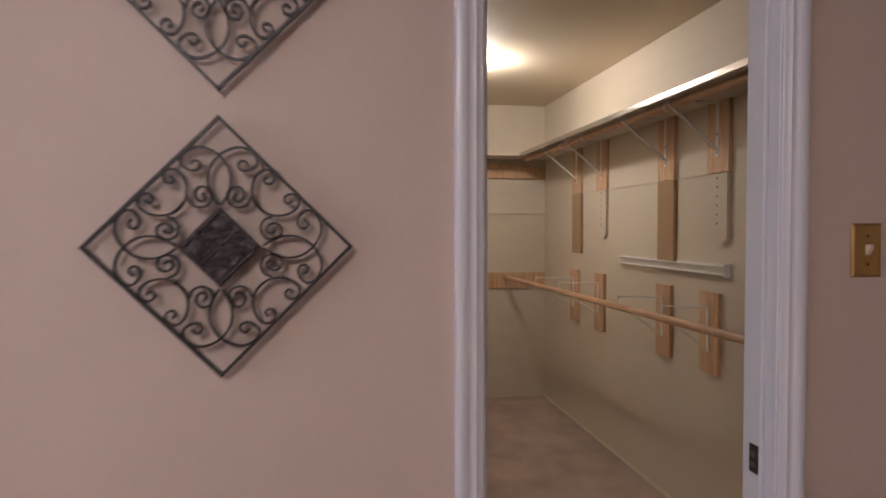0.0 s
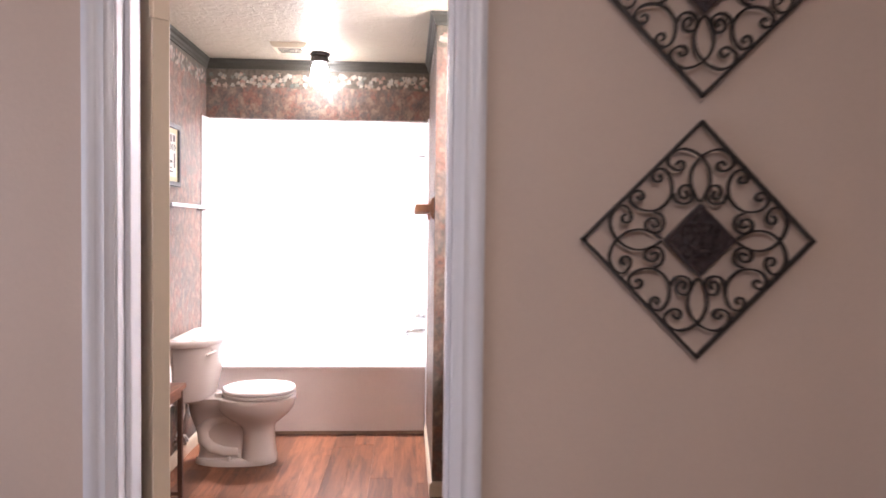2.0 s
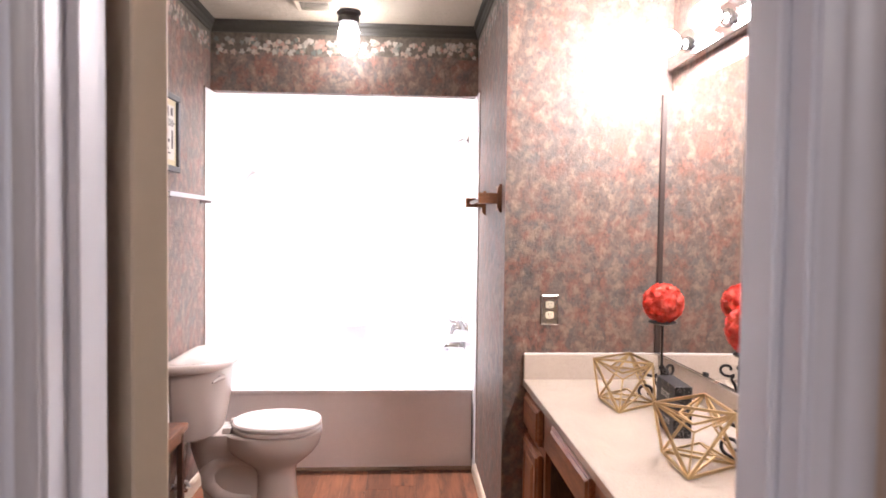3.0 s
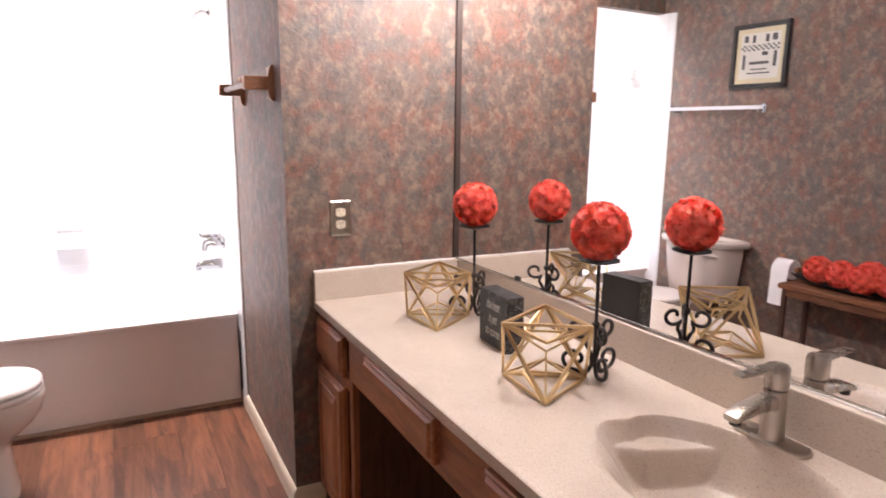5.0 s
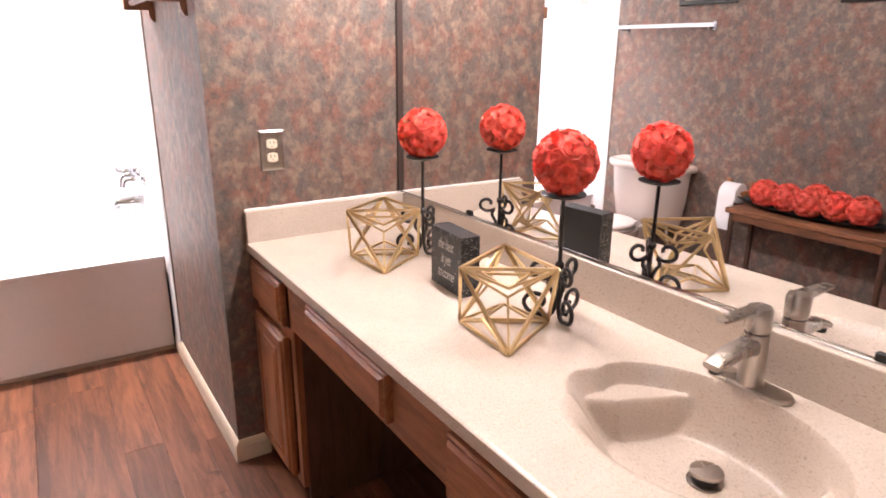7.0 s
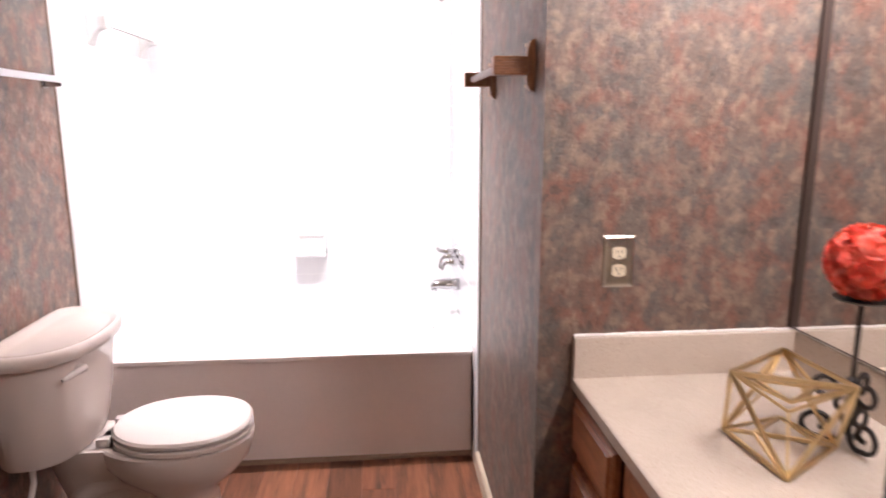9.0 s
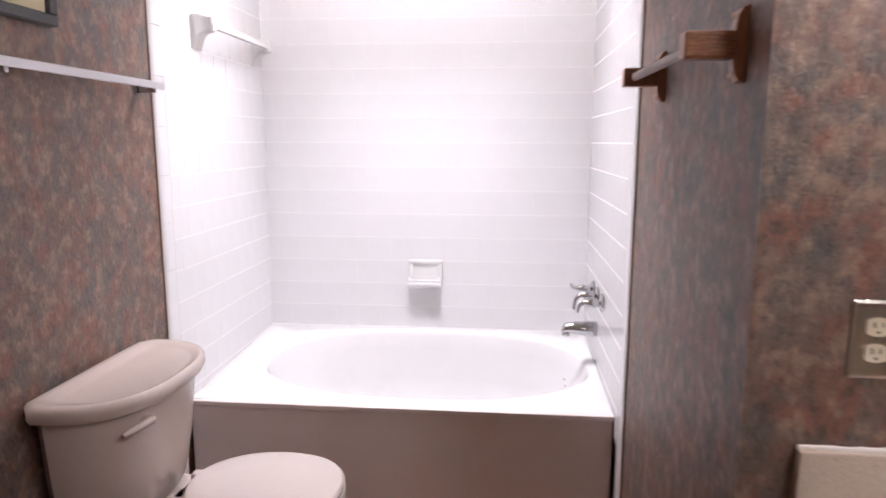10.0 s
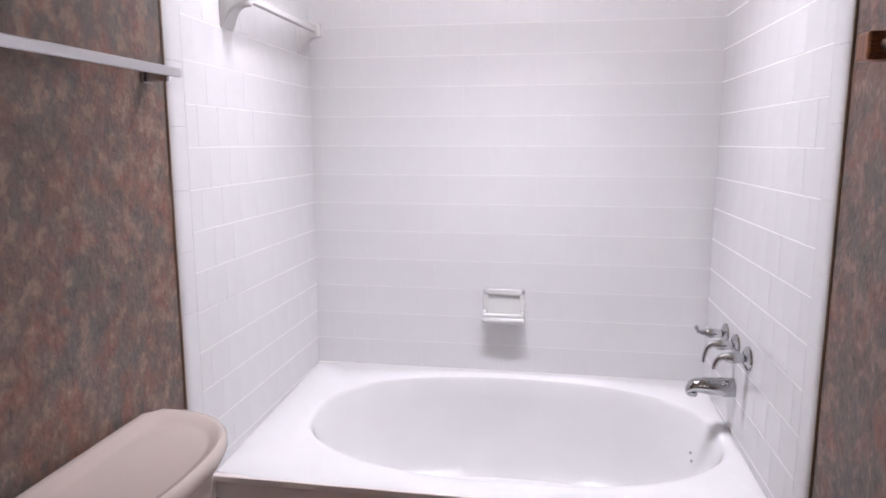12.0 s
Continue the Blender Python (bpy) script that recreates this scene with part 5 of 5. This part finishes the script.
def paper_holder():
    z, y0, y1 = 0.645, 3.122, 3.232
    t = thing("toilet_paper_holder", LEFT, 3.18, z - 0.03, "oak toilet paper holder with a white paper roll", "paper holder")
    for y in (y0 - 0.012, y1 + 0.012):
        m = part("mount", box(LEFT, LEFT + 0.016, y - 0.017, y + 0.017, z - 0.02, z + 0.065, 0.006, 2), M_OAKD, t)
        part("arm", box(LEFT + 0.014, LEFT + 0.085, y - 0.010, y + 0.010, z - 0.012, z + 0.022, 0.005, 2), M_OAKD, m)
    part("roller", tube([(LEFT + 0.070, y0 - 0.01, z + 0.005), (LEFT + 0.070, y1 + 0.01, z + 0.005)], 0.010, 12), M_OAKD, t, "", True)
    r = part("paper_roll", lathe([(0.020, y0 + 0.008), (0.050, y0 + 0.008), (0.052, y0 + 0.012), (0.052, y1 - 0.012), (0.050, y1 - 0.008), (0.020, y1 - 0.008)], (LEFT + 0.072, 0, z + 0.003), "y", 32), M_TISSUE, t, "white paper roll", True)
    pts = [(0.074, 0.0535), (0.095, 0.047), (0.113, 0.033), (0.124, 0.012), (0.127, -0.02), (0.128, -0.08), (0.130, -0.14), (0.131, -0.185)]
    bm = loft([[(LEFT + u, y0 + 0.008, z + v), (LEFT + u, y1 - 0.008, z + v), (LEFT + u + 0.0015, y1 - 0.008, z + v), (LEFT + u + 0.0015, y0 + 0.008, z + v)] for u, v in pts])
    part("loose_sheet", bm, M_TISSUE, r, "hanging paper end", True)


paper_holder()


def bath_picture(yc, zc, wave):
    """A black frame with a cream mat round a print of a bathroom."""
    w, h = 0.345, 0.345
    t = thing("framed_print", LEFT, yc, zc - h / 2, "black framed print with a cream mat on the wallpapered wall", "framed picture", "framed bathroom prints")
    f = 0.026
    ya, yb, za, zb = yc - w / 2, yc + w / 2, zc - h / 2, zc + h / 2
    x = LEFT
    for y0, y1, z0, z1 in ((ya, yb, zb - f, zb), (ya, yb, za, za + f), (ya, ya + f, za + f, zb - f), (yb - f, yb, za + f, zb - f)):
        part("frame_rail", box(x, x + 0.024, y0, y1, z0, z1, 0.003), M_FRAME, t)
    part("mat", box(x, x + 0.010, ya + f, yb - f, za + f, zb - f), M_MAT, t, "cream mat")
    m = 0.052
    pr = part("print", box(x, x + 0.012, ya + m, yb - m, za + m, zb - m), M_PRINT, t, "pale print of an old bathroom")
    X0, X1 = x + 0.0118, x + 0.0130
    pw = w - 2 * m
    for k in range(16):
        for r in range(3):
            y = ya + m + 0.004 + k * (pw - 0.008) / 16
            if (k + r) % 2 == 0:
                part("ink", box(X0, X1, y, y + (pw - 0.008) / 16, zc + 0.028 + r * 0.011, zc + 0.037 + r * 0.011), M_INK, pr)
    for y0, y1, z0, z1 in ((-0.105, -0.085, -0.06, 0.02), (0.085, 0.102, -0.07, 0.01), (-0.06, 0.06, -0.045, -0.03), (-0.05, 0.05, -0.075, -0.068), (-0.07, 0.07, -0.095, -0.088), (-0.05, -0.015, 0.0, 0.02), (-0.1, -0.07, 0.075, 0.11), (-0.05, -0.03, 0.07, 0.11), (0.03, 0.05, 0.07, 0.11), (0.075, 0.1, 0.075, 0.11)):
        part("ink", box(X0, X1, yc + y0 * wave, yc + y1 * wave, zc + z0, zc + z1) if wave > 0 else box(X0, X1, yc - y1, yc - y0, zc + z0, zc + z1), M_INK, pr)


bath_picture(3.508, 1.760, 1)
bath_picture(2.655, 1.733, -1)


# ---------------------------------------------------------------- outer room wall
def strip(points, half, deep):
    """A flat iron strip set on edge against the wall, along points of one upright plane."""
    pts = [Vector(p) for p in points]
    rings = []
    for i, p in enumerate(pts):
        d = (pts[min(i + 1, len(pts) - 1)] - pts[max(i - 1, 0)]).normalized()
        s = Vector((-d.z, 0, d.x))
        rings.append([p + s * q + Vector((0, e, 0)) for q, e in ((-half, -deep), (half, -deep), (half, deep), (-half, deep))])
    return loft(rings)


def wall_scroll(zc):
    """A diamond of flat iron strip filled with scrolls round a carved square."""
    xc, y = -0.212, HALL - 0.022
    t = thing("iron_wall_ornament", xc, HALL, zc - 0.235, "black wrought iron diamond scroll ornament hung on the wall", "wall ornament", "iron wall ornaments")
    R = 0.232

    def at(u, v):
        return (xc + u, y, zc + v)

    cor = [(0, R), (R, 0), (0, -R), (-R, 0)]
    for a, b in zip(cor, cor[1:] + cor[:1]):
        d = Vector((b[0] - a[0], 0, b[1] - a[1])).normalized()
        s = Vector((-d.z, 0, d.x))
        pa, pb = Vector(at(*a)), Vector(at(*b))
        rings = [[p + s * ds + Vector((0, dy, 0)) for ds, dy in ((-0.0030, -0.0065), (0.0030, -0.0065), (0.0030, 0.0065), (-0.0030, 0.0065))] for p in (pa - d * 0.003, pb + d * 0.003)]
        part("frame_bar", loft(rings), M_IRON, t)
    # eight long scrolls, two by each corner, drawn for the top corner and turned
    k = 0.00058

    curls = (
        # arc from the frame side over the axis down to the carved square
        [(-84, 250), (-74, 262), (-60, 258), (-56, 244), (-68, 232), (-90, 234), (-112, 254), (-104, 282), (-70, 302), (-34, 298), (0, 278), (26, 244), (34, 204), (26, 164), (4, 128)],
        # curl beside the tip of the square
        [(-50, 164), (-42, 150), (-50, 138), (-66, 144), (-72, 162), (-62, 180), (-42, 182), (-26, 168), (-24, 146), (-34, 128), (-58, 120), (-82, 130), (-92, 154)],
        # C-scroll lying along the frame side
        [(-142, 214), (-132, 204), (-140, 192), (-156, 196), (-162, 214), (-150, 232), (-126, 234), (-106, 214), (-96, 184), (-98, 150), (-114, 122), (-136, 104)],
    )
    for q in range(4):
        ca, sa = math.cos(q * math.pi / 2), math.sin(q * math.pi / 2)
        for mir in (1, -1):
            for c in curls:
                pts = []
                for u, v in smooth_line([(mir * a, b) for a, b in c], 3):
                    uu, vv = u * k * 1.02, v * k * 1.02
                    pts.append(at(uu * ca - vv * sa, uu * sa + vv * ca))
                part("scroll", strip(pts, 0.0021, 0.0048), M_IRON, t)
    r = 0.072
    rings = []
    for dy, rr in ((0.004, r), (-0.010, r), (-0.013, r - 0.004), (-0.013, r - 0.010), (-0.009, r - 0.014)):
        rings.append([(xc + rr, y + dy, zc), (xc, y + dy, zc + rr), (xc - rr, y + dy, zc), (xc, y + dy, zc - rr)])
    c = part("carved_square", loft(rings), M_CARVED, t, "carved dark resin square")
    for q in range(4):
        ca, sa = math.cos(q * math.pi / 2 + math.pi / 4), math.sin(q * math.pi / 2 + math.pi / 4)
        for mir in (1, -1):
            for sp in (spiral(0.020, mir * 0.012, 0.002, 0.010, 0, mir * 1.3, 14), spiral(0.036, mir * 0.014, 0.002, 0.007, 1, mir * 1.2, 12)):
                part("carving", tube([at(u * ca - v * sa, u * sa + v * ca)[:1] + (y - 0.011,) + at(u * ca - v * sa, u * sa + v * ca)[2:] for u, v in sp], 0.0022, 5), M_CARVED, c)
        part("carving", tube([(xc + 0.006 * ca, y - 0.011, zc + 0.006 * sa), (xc + 0.044 * ca, y - 0.011, zc + 0.044 * sa)], 0.0025, 5), M_CARVED, c)
    for u, v in ((0.05, 0.0), (-0.05, 0.0)):
        part("hanger", box(xc + u - 0.003, xc + u + 0.003, y, HALL, zc + v - 0.003, zc + v + 0.003), M_IRON, t)


def smooth_line(p, m):
    """Catmull-Rom points through p."""
    out = []
    for i in range(len(p) - 1):
        a, b, c, d = p[max(0, i - 1)], p[i], p[i + 1], p[min(len(p) - 1, i + 2)]
        for s in range(m):
            t = s / m
            out.append(tuple(0.5 * (2 * b[j2] + (c[j2] - a[j2]) * t + (2 * a[j2] - 5 * b[j2] + 4 * c[j2] - d[j2]) * t * t + (3 * b[j2] - a[j2] - 3 * c[j2] + d[j2]) * t ** 3) for j2 in (0, 1)))
    return out + [p[-1]]


for z in (1.356, 1.871):
    wall_scroll(z)


def switch():
    xa, xb, za, zb, y = 1.078, 1.149, 1.283, 1.398, HALL
    t = thing("light_switch", (xa + xb) / 2, y, za, "brass light switch plate with an ivory toggle", "light switch")
    rings = [[(xa + e, y - d, za + e), (xb - e, y - d, za + e), (xb - e, y - d, zb - e), (xa + e, y - d, zb - e)] for d, e in ((0, 0), (0.003, 0.0), (0.006, 0.004), (0.0065, 0.008))]
    part("cover_plate", loft(rings), M_BRASS, t)
    cx, cz = (xa + xb) / 2, (za + zb) / 2
    part("toggle", loft([[(cx - 0.005, y - 0.006, cz - 0.011), (cx + 0.005, y - 0.006, cz - 0.011), (cx + 0.005, y - 0.006, cz + 0.011), (cx - 0.005, y - 0.006, cz + 0.011)], [(cx - 0.004, y - 0.018, cz + 0.004), (cx + 0.004, y - 0.018, cz + 0.004), (cx + 0.004, y - 0.018, cz + 0.013), (cx - 0.004, y - 0.018, cz + 0.013)]]), M_IVORY, t, "ivory toggle")
    for dz in (-0.030, 0.030):
        part("screw", lathe([(0.003, y - 0.0078), (0.003, y - 0.006)], (cx, 0, cz + dz), "y", 10), M_DARK, t)


switch()


def dark_frame(x0, z0, z1):
    t = thing("dark_picture_frame", x0 + 0.15, HALL, z0, "dark brown picture frame with a pale pink print", "framed picture", "dark frames by the switch")
    x1, f = x0 + 0.30, 0.036
    for a, b, c, d in ((x0, x1, z1 - f, z1), (x0, x1, z0, z0 + f), (x0, x0 + f, z0 + f, z1 - f), (x1 - f, x1, z0 + f, z1 - f)):
        part("frame_rail", box(a, b, HALL - 0.024, HALL, c, d, 0.003), M_FRAME, t)
    part("print", box(x0 + f, x1 - f, HALL - 0.008, HALL, z0 + f, z1 - f), surf("pink_print", (0.42, 0.27, 0.22), 0.2, 20, 0.5, 0, 0.02, 60), t, "pale pink print")


dark_frame(1.222, 1.228, 1.580)
dark_frame(1.222, 1.775, 2.127)


# ---------------------------------------------------------------- closet
def closet_shelf():
    t = thing("closet_shelf", 1.51, 3.2, 1.94, "long white closet shelf with a metal-edged front", "shelf")
    part("board", box(1.372, C_RIGHT, IN, C_BACK - 0.30, 1.946, 1.964, 0.001), M_CREAM, t)
    part("front_edge", box(1.362, 1.372, IN, C_BACK - 0.30, 1.938, 1.966, 0.002), M_STEEL, t, "shiny metal front edge")
    e = thing("closet_end_shelf", 0.9, 4.95, 1.94, "white shelf across the closet end wall", "shelf")
    part("board", box(0.12, C_RIGHT, C_BACK - 0.298, C_BACK, 1.946, 1.964, 0.001), M_CREAM, e)
    part("ledger", box(0.12, C_RIGHT, C_BACK - 0.020, C_BACK, 1.79, 1.885, 0.002), M_PINE, e, "pale pine ledger board")
    part("ledger", box(0.12, C_RIGHT - 0.14, C_BACK - 0.045, C_BACK - 0.021, 1.870, 1.905, 0.002), M_PINE, e)


closet_shelf()


def rod(name, a, b, r, label):
    t = thing(name, *(a[i] for i in range(3)), label, "closet rod", "closet rods")
    part("pole", tube([a, b], r, 16), M_ROD, t, "", True)
    return t


up = rod("closet_rod", (1.430, IN + 0.004, 1.922), (1.430, 4.84, 1.922), 0.0165, "pale pine hanging rod under the closet shelf")
for y in (2.62, 3.03, 3.62, 4.02):
    part("ring_clip", lathe([(0.0175, y - 0.007), (0.0195, y - 0.006), (0.0195, y + 0.006), (0.0175, y + 0.007)], (1.430, 0, 1.922), "y", 18), M_WIRE, up, "white clip", True)
    part("hook", box(1.426, 1.434, y - 0.004, y + 0.004, 1.938, 1.946), M_WIRE, up)
rod("closet_rod", (1.436, IN + 0.004, 0.992), (1.318, C_BACK - 0.021, 0.992), 0.0170, "pale pine lower hanging rod in the closet")


def wall_board(y, z0, z1, material, label, tapered=False, w=0.165):
    """A board screwed flat to the closet wall."""
    x = C_RIGHT
    t = thing("mounting_board", x, y, z0, label, "board", "closet mounting boards")
    c = 0.03 if tapered else 0.004
    out = [(y - w / 2, z1), (y + w / 2, z1), (y + w / 2, z0 + c), (y + w / 2 - c, z0), (y - w / 2 + c, z0), (y - w / 2, z0 + c)]
    part("board", loft([[(x, a, b) for a, b in out], [(x - 0.019, a, b) for a, b in out]]), material, t)
    return t


for y in (4.315, 3.872, 3.034, 2.568):
    b = wall_board(y, 1.632, 1.944, M_PINE, "pale pine board carrying a shelf bracket")
    part("bracket_strip", box(C_RIGHT - 0.023, C_RIGHT - 0.0195, y - 0.010, y + 0.010, 1.70, 1.942), M_WIRE, b)
    part("bracket_arm", box(1.38, C_RIGHT - 0.020, y - 0.008, y + 0.008, 1.936, 1.9445), M_WIRE, b)
    part("bracket_brace", tube([(1.402, y, 1.93), (C_RIGHT - 0.024, y, 1.735)], 0.0065, 8), M_WIRE, b, "", True)
    for z in (1.72, 1.80):
        part("screw", lathe([(0.005, C_RIGHT - 0.0245), (0.005, C_RIGHT - 0.022)], (0, y, z), "x", 8), M_DARK, b)
for y, z0, kind in ((4.315, 1.214, 0), (3.872, 1.32, 1), (3.034, 1.224, 0), (2.568, 1.318, 1)):
    if kind:
        b = wall_board(y, z0, 1.628, M_CREAM, "cream painted board with a row of screw holes", True, 0.15)
        for k in range(6):
            part("hole", lathe([(0.005, C_RIGHT - 0.0200), (0.005, C_RIGHT - 0.0185)], (0, y, z0 + 0.09 + 0.04 * k), "x", 8), M_DARK, b)
    else:
        wall_board(y, z0, 1.628, M_FIBRE, "brown fibreboard strip screwed to the closet wall")
for k, y in enumerate((4.362, 3.905, 3.055, 2.628)):
    b = wall_board(y, 0.730, 1.098, M_PINE, "pale pine board carrying a white wire rod hook", w=0.150)
    xr = 1.42 - 0.03 * (y - 2.6)
    part("hook_plate", box(C_RIGHT - 0.024, C_RIGHT - 0.0195, y - 0.009, y + 0.009, 0.83, 1.03), M_WIRE, b)
    part("wire_arm", tube([(C_RIGHT - 0.022, y, 1.035), (xr + 0.0, y + 0.02, 1.038), (xr - 0.002, y + 0.02, 1.006)], 0.0035, 6), M_WIRE, b)
    part("wire_brace", tube([(C_RIGHT - 0.022, y, 0.84), (xr + 0.02, y + 0.02, 0.982)], 0.0035, 6), M_WIRE, b)


def wall_track():
    t = thing("wall_track", C_RIGHT, 3.05, 1.18, "white metal channel screwed to the closet wall", "wall track")
    x = C_RIGHT
    part("channel", joined(box(x - 0.006, x, 2.50, 3.60, 1.178, 1.228), box(x - 0.026, x - 0.006, 2.50, 3.60, 1.216, 1.222), box(x - 0.026, x - 0.006, 2.50, 3.60, 1.180, 1.186)), M_WIRE, t)
    part("end_cap", box(x - 0.030, x, 2.488, 2.499, 1.172, 1.232, 0.002), M_WIRE, t)


wall_track()


def end_wall_boards():
    t = thing("end_wall_ledger", 0.9, C_BACK, 0.9, "pale pine ledger board along the closet end wall", "board", "closet mounting boards")
    part("board", box(0.12, C_RIGHT, C_BACK - 0.020, C_BACK, 0.905, 1.028, 0.002), M_PINE, t)
    s = thing("end_wall_strip", 0.9, C_BACK, 1.5, "cream painted strip along the closet end wall", "board", "closet mounting boards")
    part("board", box(0.12, C_RIGHT, C_BACK - 0.014, C_BACK, 1.505, 1.655, 0.002), M_CREAM, s)
    r = thing("wall_joint_bead", C_RIGHT, 3.2, 1.64, "thin pale bead along the closet wall joint", "trim", kind="structure")
    part("bead", box(C_RIGHT - 0.004, C_RIGHT, IN, C_BACK, 1.6305, 1.637), M_CREAM, r)
    q = thing("carpet_edge_strip", C_RIGHT, 3.2, 0.0, "tan strip where the carpet meets the closet wall", "trim", kind="structure")
    part("strip", box(C_RIGHT - 0.012, C_RIGHT, IN, C_BACK - 0.012, 0.0, 0.020, 0.004), M_IVORY, q)
    part("strip", box(0.12, C_RIGHT, C_BACK - 0.012, C_BACK, 0.0, 0.020, 0.004), M_IVORY, q)


end_wall_boards()


# ---------------------------------------------------------------- pieces of walls and floors
def tiles(name, label, origin, u, n, L, z0, z1):
    """Running-bond tiles from origin along u, facing n, on a bed of grout."""
    origin, u, n = Vector(origin), Vector(u), Vector(n)
    t = thing(name, *origin, label, "wall tiles", kind="structure")
    end = origin + u * L
    a, b = origin, end + n * 0.0109
    lo = [min(a[i], b[i]) for i in range(3)]
    hi = [max(a[i], b[i]) for i in range(3)]
    part("grout_bed", box(lo[0], hi[0], lo[1], hi[1], z0, z1), M_GROUT, t)
    cache = {}

    def tile_mesh(w, h):
        key = (round(w, 4), round(h, 4))
        if key not in cache:
            e, d = 0.0011, 0.0030
            bm = bmesh.new()
            rings = [[n * 0.0 + u * x + Vector((0, 0, z)) for x, z in ((-w / 2, -h / 2), (w / 2, -h / 2), (w / 2, h / 2), (-w / 2, h / 2))],
                     [n * (d * 0.6) + u * x + Vector((0, 0, z)) for x, z in ((-w / 2, -h / 2), (w / 2, -h / 2), (w / 2, h / 2), (-w / 2, h / 2))],
                     [n * d + u * x + Vector((0, 0, z)) for x, z in ((-w / 2 + 0.0004, -h / 2 + e), (w / 2 - 0.0004, -h / 2 + e), (w / 2 - 0.0004, h / 2 - e), (-w / 2 + 0.0004, h / 2 - e))]]
            vs = [[bm.verts.new(p) for p in r] for r in rings]
            for r0, r1 in zip(vs, vs[1:]):
                for i in range(4):
                    bm.faces.new((r0[i], r0[(i + 1) % 4], r1[(i + 1) % 4], r1[i]))
            bm.faces.new(vs[-1])
            bmesh.ops.recalc_face_normals(bm, faces=bm.faces)
            if bm.faces[-1].normal.dot(n) < 0:
                bmesh.ops.reverse_faces(bm, faces=bm.faces)
            me = bpy.data.meshes.new("tile")
            bm.to_mesh(me)
            bm.free()
            me.materials.append(M_TILE)
            cache[key] = me
        return cache[key]

    g = 0.0017
    rnd = random.Random(len(name))
    row, z = 0, z0
    while z < z1 - 0.02:
        h = min(TP, z1 - z)
        s = -TP / 2 if row % 2 else 0.0
        while s < L - 0.004:
            s0, s1 = max(0, s), min(L, s + TP)
            if s1 - s0 > 0.012:
                ob = new("tile", tile_mesh(s1 - s0 - 0.0003, h - g))
                ob.parent = t
                ob.location = n * 0.0082 + u * ((s0 + s1) / 2) + Vector((0, 0, z + h / 2 - origin.z))
                ax = u * rnd.gauss(0, 0.0016) + Vector((0, 0, 1)) * rnd.gauss(0, 0.001)
                ob.rotation_euler = (ax.x, ax.y, ax.z)
            s += TP
        z += TP
        row += 1
    return t


Z0 = 0.482
tiles("wall_tiles_back", "white glazed tiles in running bond behind the tub", (LEFT, BACK, Z0), (1, 0, 0), (0, -1, 0), PIER - LEFT, Z0, Z0 + 19 * TP)
tiles("wall_tiles_left", "white glazed tiles in running bond beside the tub", (LEFT, 4.176, Z0 - TP), (0, 1, 0), (1, 0, 0), BACK - 0.0115 - 4.176, Z0 - TP, 2.073)
tiles("wall_tiles_right", "white glazed tiles in running bond beside the tub valves", (PIER, 4.148, Z0 - TP), (0, 1, 0), (-1, 0, 0), BACK - 0.0115 - 4.148, Z0 - TP, 2.073)


for name, label, x, n in (("wall_tiles_left_top", "white glazed tiles above the towel bar, behind the valance", LEFT, 1), ("wall_tiles_right_top", "white glazed tiles above the shower head, behind the valance", PIER, -1)):
    tiles(name, label, (x, 4.284, 2.0735), (0, 1, 0), (n, 0, 0), BACK - 0.0115 - 4.284, 2.0735, 2.448)


def bullnose(x, s, shift, label):
    t = thing("bullnose_trim", x, 4.12, 0, label, "tile trim", kind="structure")
    prof = [(0.0, 4.085), (0.003, 4.0855), (0.006, 4.088), (0.0085, 4.0925), (0.0103, 4.099), (0.0112, 4.107), (0.0115, 4.117), (0.0115, 4.1465), (0.0, 4.1465)]
    z = 0.0
    while z < 2.06:
        z1 = min(2.072, z + 0.152)
        part("bullnose_tile", loft([[(x + s * u, y + shift, zz) for u, y in prof] for zz in (z + 0.0003, z1 - 0.0003)]), M_TILE, t)
        z += 0.152
    rnd = random.Random(2)
    part("caulk_line", tube([(x + s * 0.002, 4.083 + shift + 0.001 * rnd.random(), zz * 0.05 + 0.08) for zz in range(41)], 0.0028, 5), M_TOEK, t, "aged brownish caulk line")


bullnose(LEFT, 1, 0.028, "white bullnose tile edge down the left wall")
bullnose(PIER, -1, 0.0, "white bullnose tile edge down the pier")


def planks():
    rnd = random.Random(4)
    W, L = 0.128, 1.22
    x = LEFT - 0.03
    cache = {}
    while x < 0.0:
        y = IN - rnd.random() * L
        while y < 4.21:
            y0, y1 = max(IN - 0.03, y), min(4.21, y + L)
            if y1 - y0 > 0.05:
                key = round(y1 - y0, 3)
                if key not in cache:
                    bm = box(-W / 2 + 0.0003, W / 2 - 0.0003, -key / 2 + 0.0003, key / 2 - 0.0003, -0.006, 0.0, 0.0005)
                    me = bpy.data.meshes.new("plank")
                    bmesh.ops.recalc_face_normals(bm, faces=bm.faces)
                    bm.to_mesh(me)
                    bm.free()
                    me.materials.append(M_FLOOR)
                    cache[key] = me
                ob = new("plank", cache[key])
                ob.parent = bath_floor
                ob.location = Vector((x + W / 2, (y0 + y1) / 2, 0)) - bath_floor.location
            y += L
        x += W


planks()
